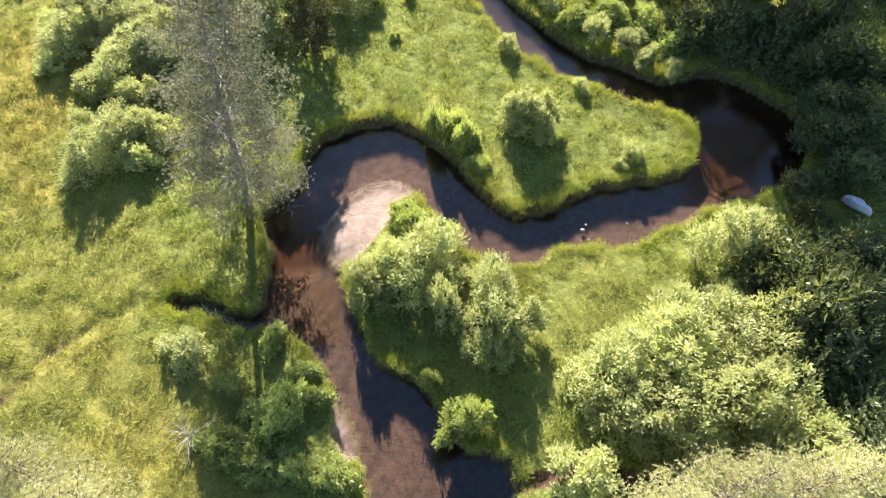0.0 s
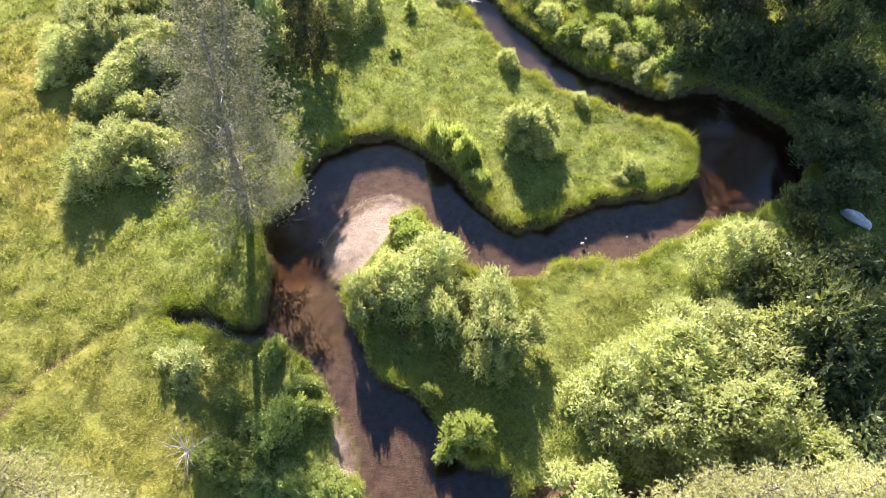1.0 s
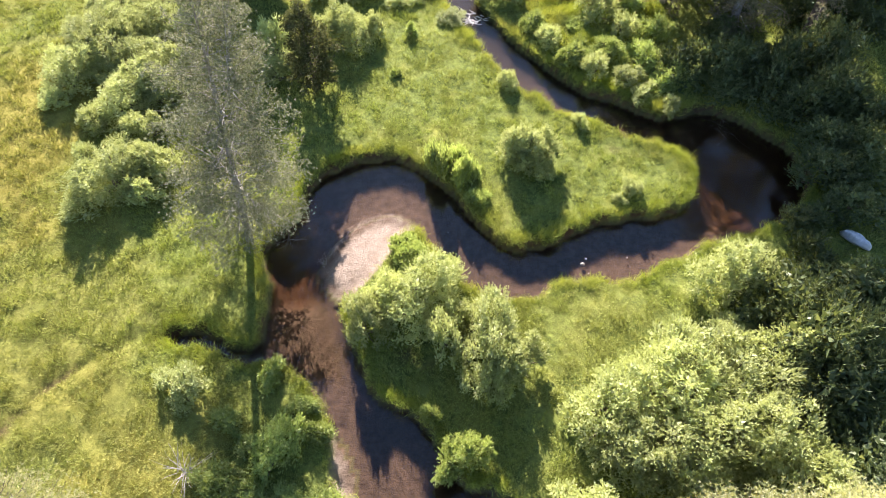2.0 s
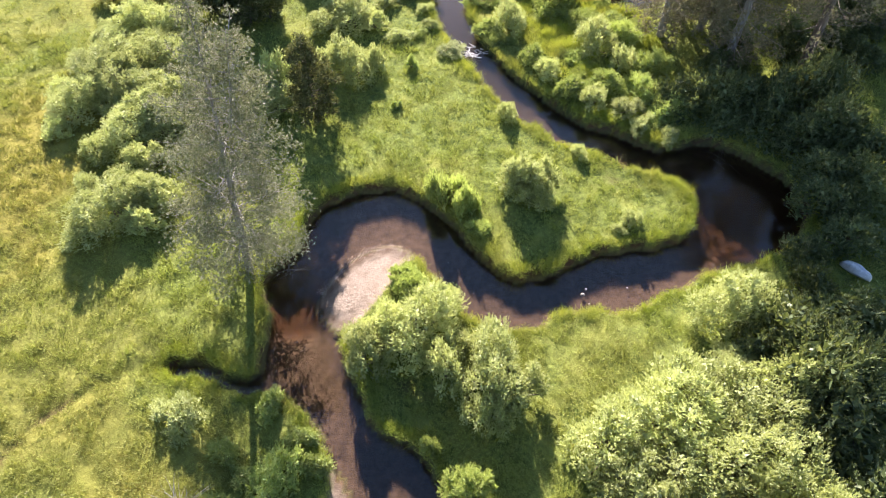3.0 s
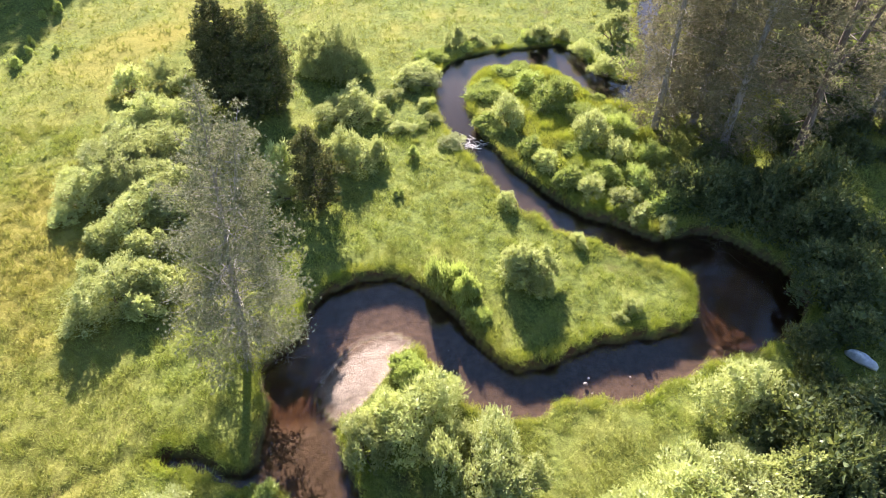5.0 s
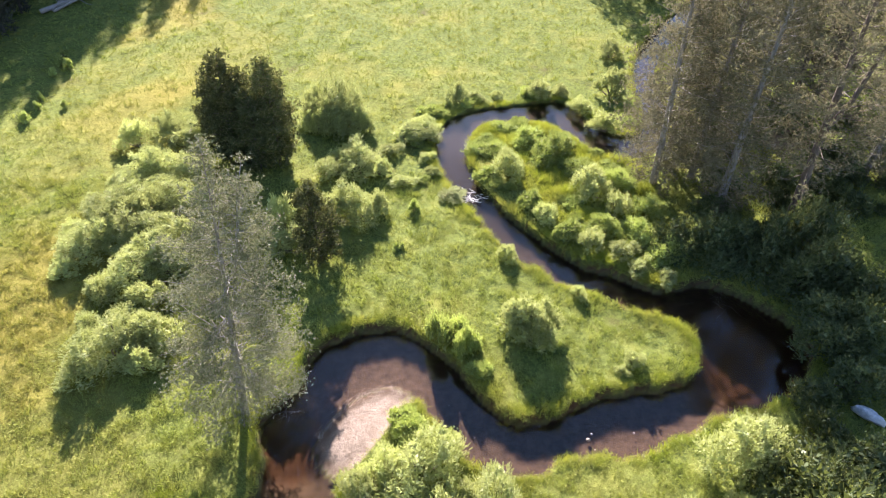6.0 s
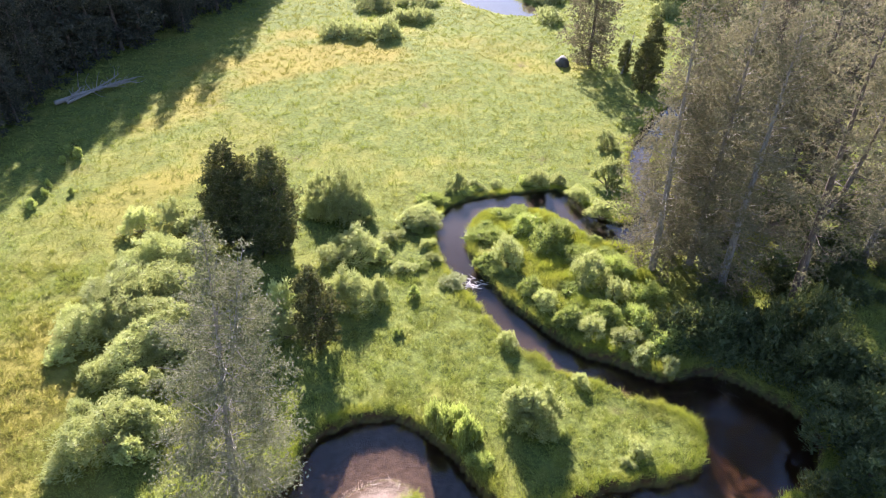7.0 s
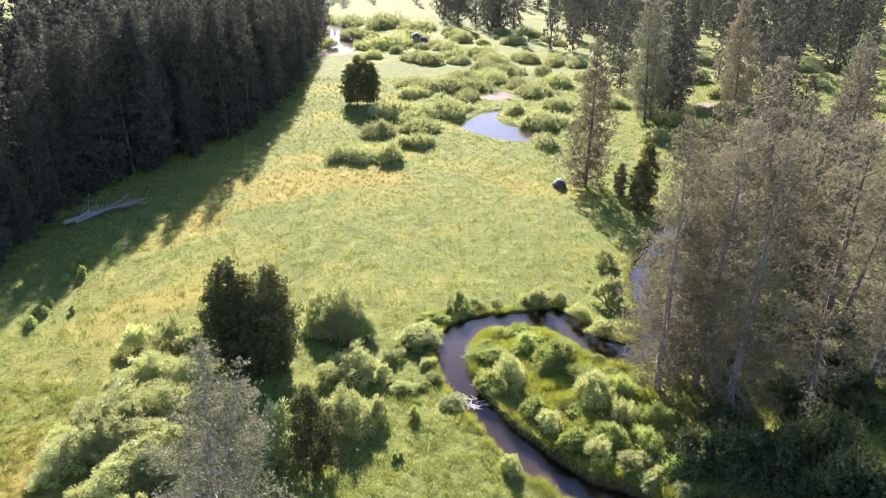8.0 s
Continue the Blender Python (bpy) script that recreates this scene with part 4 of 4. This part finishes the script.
# ---- grass ----


def grass(name, places, height, width, count, material, label, seed, dry=None):
    """Tufts of blades at the places, joined into one sheet of growth."""
    rng = np.random.default_rng(seed)
    base = np.repeat(places, count, 0) + np.c_[rng.normal(size=(len(places) * count, 2)) * 0.15, np.zeros(len(places) * count)]
    way = unit(np.c_[rng.normal(size=(len(base), 2)) * 0.75, np.ones(len(base))])
    tall = np.repeat(np.broadcast_to(height, len(places)), count) * rng.uniform(0.6, 1.3, len(base))
    side = unit(np.c_[rng.normal(size=(len(base), 2)), np.zeros(len(base))]) * np.repeat(np.broadcast_to(width, len(places)), count)[:, None] * rng.uniform(0.5, 1.2, len(base))[:, None] / 2
    v = np.stack([base - side, base + side, base + way * tall[:, None]], 1).reshape(-1, 3)
    me = mesh_of(name, v, np.arange(len(v)).reshape(-1, 3), material)
    if dry is not None:
        me.attributes.new("dry", "FLOAT", "POINT").data.foreach_set("value", np.repeat(dry, 3 * count).astype(np.float32))
    return tagged(new(name, me), label, "grass", kind="stuff")


rng = np.random.default_rng(4)
many = 150000
py = 4 + 190 * rng.uniform(0, 1, many) ** 1.9
px = rng.uniform(-1, 1, many) * (9 + 0.68 * np.hypot(py, 20))
more = 90000
py = np.concatenate([py, rng.uniform(3, 50, more)])
px = np.concatenate([px, rng.uniform(-1, 1, more) * (9 + 0.68 * np.hypot(py[many:], 20))])
z, soil, sandy, bed, deep, d = lie_of_land(px, py)
away = np.sqrt(px ** 2 + py ** 2 + EYE ** 2)
keep = (d < -0.15) & (sandy < 0.3) & (soil < 0.5) & (px > -56)
near = np.stack([px, py, z - 0.02], -1)[keep]
dry = np.clip(dryness(px, py) + rng.normal(size=len(px)) * 0.12, 0, 1)[keep] * (dryness(px, py)[keep] > 0.02)
clump = np.array([0.8 * noise.noise((x * 0.7, y * 0.7, 0.0)) + 0.9 * noise.noise((x * 2.0, y * 2.0, 5.0)) for x, y in near[:, :2]])
tall, wide = (0.15 + 0.0008 * away)[keep] * np.clip(1.0 + 2.1 * clump, 0.25, 2.8), 0.0011 * away[keep]
grass("grass", near, tall, wide, 5, GRASS, "thick green meadow grass with yellowing patches", 1, dry)

# A taller, brighter fringe along the cut banks.
loop = np.concatenate([STREAM, STREAM[:1]])
at = rng.uniform(0, len(loop) - 1.001, 30000)
k = at.astype(int)
mid = loop[k] + (loop[k + 1] - loop[k]) * (at - k)[:, None] + rng.normal(size=(len(at), 2)) * 0.45
z, soil, sandy, bed, deep, d = lie_of_land(mid[:, 0], mid[:, 1])
lush = np.array([noise.noise((x * 0.6, y * 0.6, 3.0)) for x, y in mid])
keep = (d < 0.0) & (sandy < 0.1) & (z > np.where(mid[:, 1] > 40, -0.75, -0.45)) & (mid[:, 1] > 3)
grass("bank_grass", np.c_[mid, z - 0.04][keep], np.clip(0.32 + 0.5 * lush, 0.18, 0.66)[keep], 0.038, 9, REED, "tall bright green grass hanging over the stream bank", 3)

# Ranker growth on the bend's island and along the east bank.
px, py = rng.uniform(1, 19, 17000), rng.uniform(36, 62, 17000)
z, soil, sandy, bed, deep, d = lie_of_land(px, py)
lump = np.array([noise.noise((x * 0.55, y * 0.55, 9.0)) for x, y in zip(px, py)])
keep = (d < -0.1) & (px > 13.5 - 0.55 * (py - 37)) & (lump > -0.22) & (inside(px, py, np.array([(2.0, 50.0), (2.5, 60.0), (8.0, 61.0), (14.0, 58.0), (18.0, 52.0), (19.0, 40.0), (17.0, 36.0), (12.0, 38.0)])))
grass("tall_grass", np.stack([px, py, z - 0.03], -1)[keep], 0.34 + 0.75 * np.clip(lump[keep] + 0.1, 0, 0.7), 0.045, 11, REED, "rank bright green herbs and grass on the stream bend", 5)

# ---- stones and dead wood ----


def boulder(name, size, seed, material, rough=0.22, fine=3):
    """A worn stone: a ball pushed in and out and flattened below."""
    bm = bmesh.new()
    bmesh.ops.create_icosphere(bm, subdivisions=fine, radius=1.0)
    off = Vector((seed * 3.1, seed * 1.7, seed))
    for v in bm.verts:
        n = noise.noise(v.co * 1.1 + off) * rough * 1.6 + noise.noise(v.co * 3.3 + off) * rough * 0.5
        v.co = v.co * (1 + n)
        v.co.z = max(v.co.z, -0.45)
        v.co = Vector((v.co.x * size[0], v.co.y * size[1], v.co.z * size[2]))
    for f in bm.faces:
        f.smooth = True
    me = bpy.data.meshes.new(name)
    bm.to_mesh(me)
    bm.free()
    me.materials.append(material)
    return new(name, me)


def stick(rng, foot, way, length, thick, wander=0.12):
    s = np.linspace(0, 1, 6)[:, None]
    side = unit(np.cross(way, rng.normal(size=3)))
    path = np.asarray(foot) + np.asarray(way) * length * s + side * wander * length * np.sin(s * rng.uniform(2, 4)) * s
    return tube(path, np.linspace(thick, thick * 0.2, 6), 5)


def heap(name, label, category, x, y, z, branches, seed, low=0.05, high=0.7, length=(0.8, 1.6), thick=0.03, material=DEADWOOD, spread=0.15, part_name="branch"):
    """Bare branches that spring from one foot, each a part."""
    rng = np.random.default_rng(seed)
    thing = tagged(new(name), label, category)
    thing.matrix_basis = pose(x, y, z)
    for _ in range(branches):
        a, up = rng.uniform(0, 2 * np.pi), rng.uniform(low, high)
        way = unit(np.array([math.cos(a), math.sin(a), up]))
        foot = np.array([*rng.normal(size=2) * spread, 0.03])
        part(part_name, mesh_of(part_name, *stick(rng, foot, way, rng.uniform(*length), thick * rng.uniform(0.6, 1.2)), material, True), thing)
    return thing


rock = boulder("rock", (0.85, 0.36, 0.42), 3, STONE, 0.4)
rock.matrix_basis = pose(26.3, 25.2, 0.25, 0, 0, -48)
tagged(rock, "long pale white boulder lying in shaded shrubs", "rock")
for k, (x, y, r) in enumerate(((9.0, 24.1, 0.28), (9.25, 24.5, 0.16), (11.9, 24.6, 0.14), (0.4, 26.6, 0.08), (2.0, 24.2, 0.07), (9.3, 23.4, 0.12))):
    stone = boulder("stone", (r * 0.5, r * 0.42, r * 0.4), 7 + k, PEBBLE, fine=2)
    stone.matrix_basis = pose(x, y, WATER_Z - 0.02, 0, 0, 50 * k)
    tagged(stone, "small pale stone breaking the stream's surface", "stone", "stones in the stream")
for x, y, r, k in ((17.9, 103.2, 1.3, 21), (-11.5, 262.0, 3.4, 22), (-8.6, 260.0, 2.4, 23)):
    stone = boulder("boulder", (r, r * 0.8, r * 0.75), k, GREYSTONE)
    stone.matrix_basis = pose(x, y, 0.25 * r, 0, 0, 31 * k)
    tagged(stone, "dark grey rounded boulder at the meadow's edge", "rock", "boulders")

heap("dead_shrub", "bleached grey dead shrub with bare radiating branches", "dead shrub", -13.2, 10.6, 0.25, 34, 4, 0.0, 0.9, (0.9, 1.9), 0.022)
heap("driftwood_pile", "pile of bleached driftwood across the stream", "driftwood", 2.4, 48.3, WATER_Z + 0.35, 34, 5, 0.0, 0.35, (0.3, 0.9), 0.05, PALEWOOD, spread=0.5, part_name="stick")
heap("sunken_branch", "thin bare brown branches lying in the dark pool", "branch", 20.4, 36.0, WATER_Z - 0.02, 14, 6, 0.0, 0.12, (0.7, 2.1), 0.012, STEM, 0.7)
heap("sunken_branch", "dark bare branches hanging into the water", "branch", -9.9, 26.0, WATER_Z, 16, 7, 0.02, 0.4, (0.6, 1.5), 0.02, BARK, 0.35)

snag = tagged(new("snag"), "leaning bare dead trunk beside a tall conifer", "dead tree")
snag.matrix_basis = spot(26.1, 99.1, 0, 1, lean=(9, 0))
rng = np.random.default_rng(12)
part("trunk", mesh_of("trunk", *tube(np.stack([0.1 * np.sin(np.linspace(0, 3, 8)), np.zeros(8), np.linspace(-0.3, 6.5, 8)], -1), np.linspace(0.16, 0.03, 8), 8), DEADWOOD, True), snag)
for k in range(9):
    a = rng.uniform(0, 6.3)
    part("branch", mesh_of("branch", *stick(rng, (0, 0, rng.uniform(2.0, 6.0)), unit(np.array([math.cos(a), math.sin(a), 0.5])), rng.uniform(0.5, 1.2), 0.03), DEADWOOD, True), snag)

fallen = tagged(new("fallen_tree"), "bleached fallen tree with bare branches in the wood's shade", "dead tree")
fallen.matrix_basis = pose(-51.6, 85.9, 0.25, 0, 0, math.degrees(math.atan2(8.3, 7.9)))
part("trunk", mesh_of("trunk", *tube(np.stack([np.linspace(0, 11.5, 9), 0.25 * np.sin(np.linspace(0, 3, 9)), np.linspace(0.1, 0.7, 9)], -1), np.linspace(0.34, 0.05, 9), 8), DEADWOOD, True), fallen)
for k in range(40):
    a = rng.uniform(0, 2 * np.pi)
    way = unit(np.array([0.55 + 0.5 * math.cos(a), 0.8 * math.sin(a), rng.uniform(-0.05, 0.35)]))
    part("branch", mesh_of("branch", *stick(rng, (rng.uniform(1.5, 10.0), 0.1 * math.sin(a), 0.4), way, rng.uniform(0.8, 3.4), 0.07, 0.25), DEADWOOD, True), fallen)
second = tagged(new("fallen_tree"), "thin grey fallen trunk lying against a larger one", "dead tree")
second.matrix_basis = pose(-50.2, 86.4, 0.2, 0, 0, 51)
part("trunk", mesh_of("trunk", *tube(np.stack([np.linspace(0, 7.5, 7), 0.2 * np.sin(np.linspace(0, 4, 7)), np.linspace(0.0, 0.9, 7)], -1), np.linspace(0.2, 0.04, 7), 7), DEADWOOD, True), second)

for x, y, turn, long in ((-50.6, 88.6, 22, 6.0), (-48.2, 90.4, 71, 5.0), (-47.4, 91.6, 10, 4.5), (-50.2, 86.2, 84, 4.0)):
    log = tagged(new("fallen_log"), "thin bleached log in a jumble of fallen wood", "log", "fallen logs")
    log.matrix_basis = pose(x, y, 0.45, 0, -4, turn)
    part("trunk", mesh_of("trunk", *tube(np.stack([np.linspace(0, long, 7), 0.15 * np.sin(np.linspace(0, 4, 7) + turn), np.linspace(0.0, 0.3, 7)], -1), np.linspace(0.15, 0.03, 7), 7), DEADWOOD, True), log)
    for k in range(6):
        a = rng.uniform(0, 2 * np.pi)
        part("branch", mesh_of("branch", *stick(rng, (rng.uniform(0.8, long), 0, 0.2), unit(np.array([0.6 + 0.4 * math.cos(a), math.sin(a), rng.uniform(0.0, 0.5)])), rng.uniform(0.7, 2.0), 0.05, 0.25), DEADWOOD, True), log)

# Wet pebbles and drift along the rim of the sand bar, too small to pick apart.
rng = np.random.default_rng(15)
rim = rounded(SAND_BAR[1:8]) * 0.9 + 0.1 * np.array([-4.6, 25.0])
at = rng.uniform(0, len(rim) - 1.001, 900)
k = at.astype(int)
mid = rim[k] + (rim[k + 1] - rim[k]) * (at - k)[:, None] + rng.normal(size=(len(at), 2)) * 0.16
z = lie_of_land(mid[:, 0], mid[:, 1])[0]
r = rng.uniform(0.01, 0.04, len(at))[:, None]
corner = np.array([[1, 0, 0], [0, 1, 0], [-1, 0, 0], [0, -1, 0], [0, 0, 0.7]], float)
v = (np.c_[mid, np.maximum(z, WATER_Z - 0.01)][:, None] + corner[None] * r[:, None] * rng.uniform(0.6, 1.4, (len(at), 5, 1))).reshape(-1, 3)
tri = np.array([[0, 1, 4], [1, 2, 4], [2, 3, 4], [3, 0, 4]])
tagged(new("pebbles", mesh_of("pebbles", v, (np.arange(len(at))[:, None, None] * 5 + tri).reshape(-1, 3), PEBBLE)), "pale pebbles and drift along the wet rim of the sand bar", "pebbles", kind="stuff")
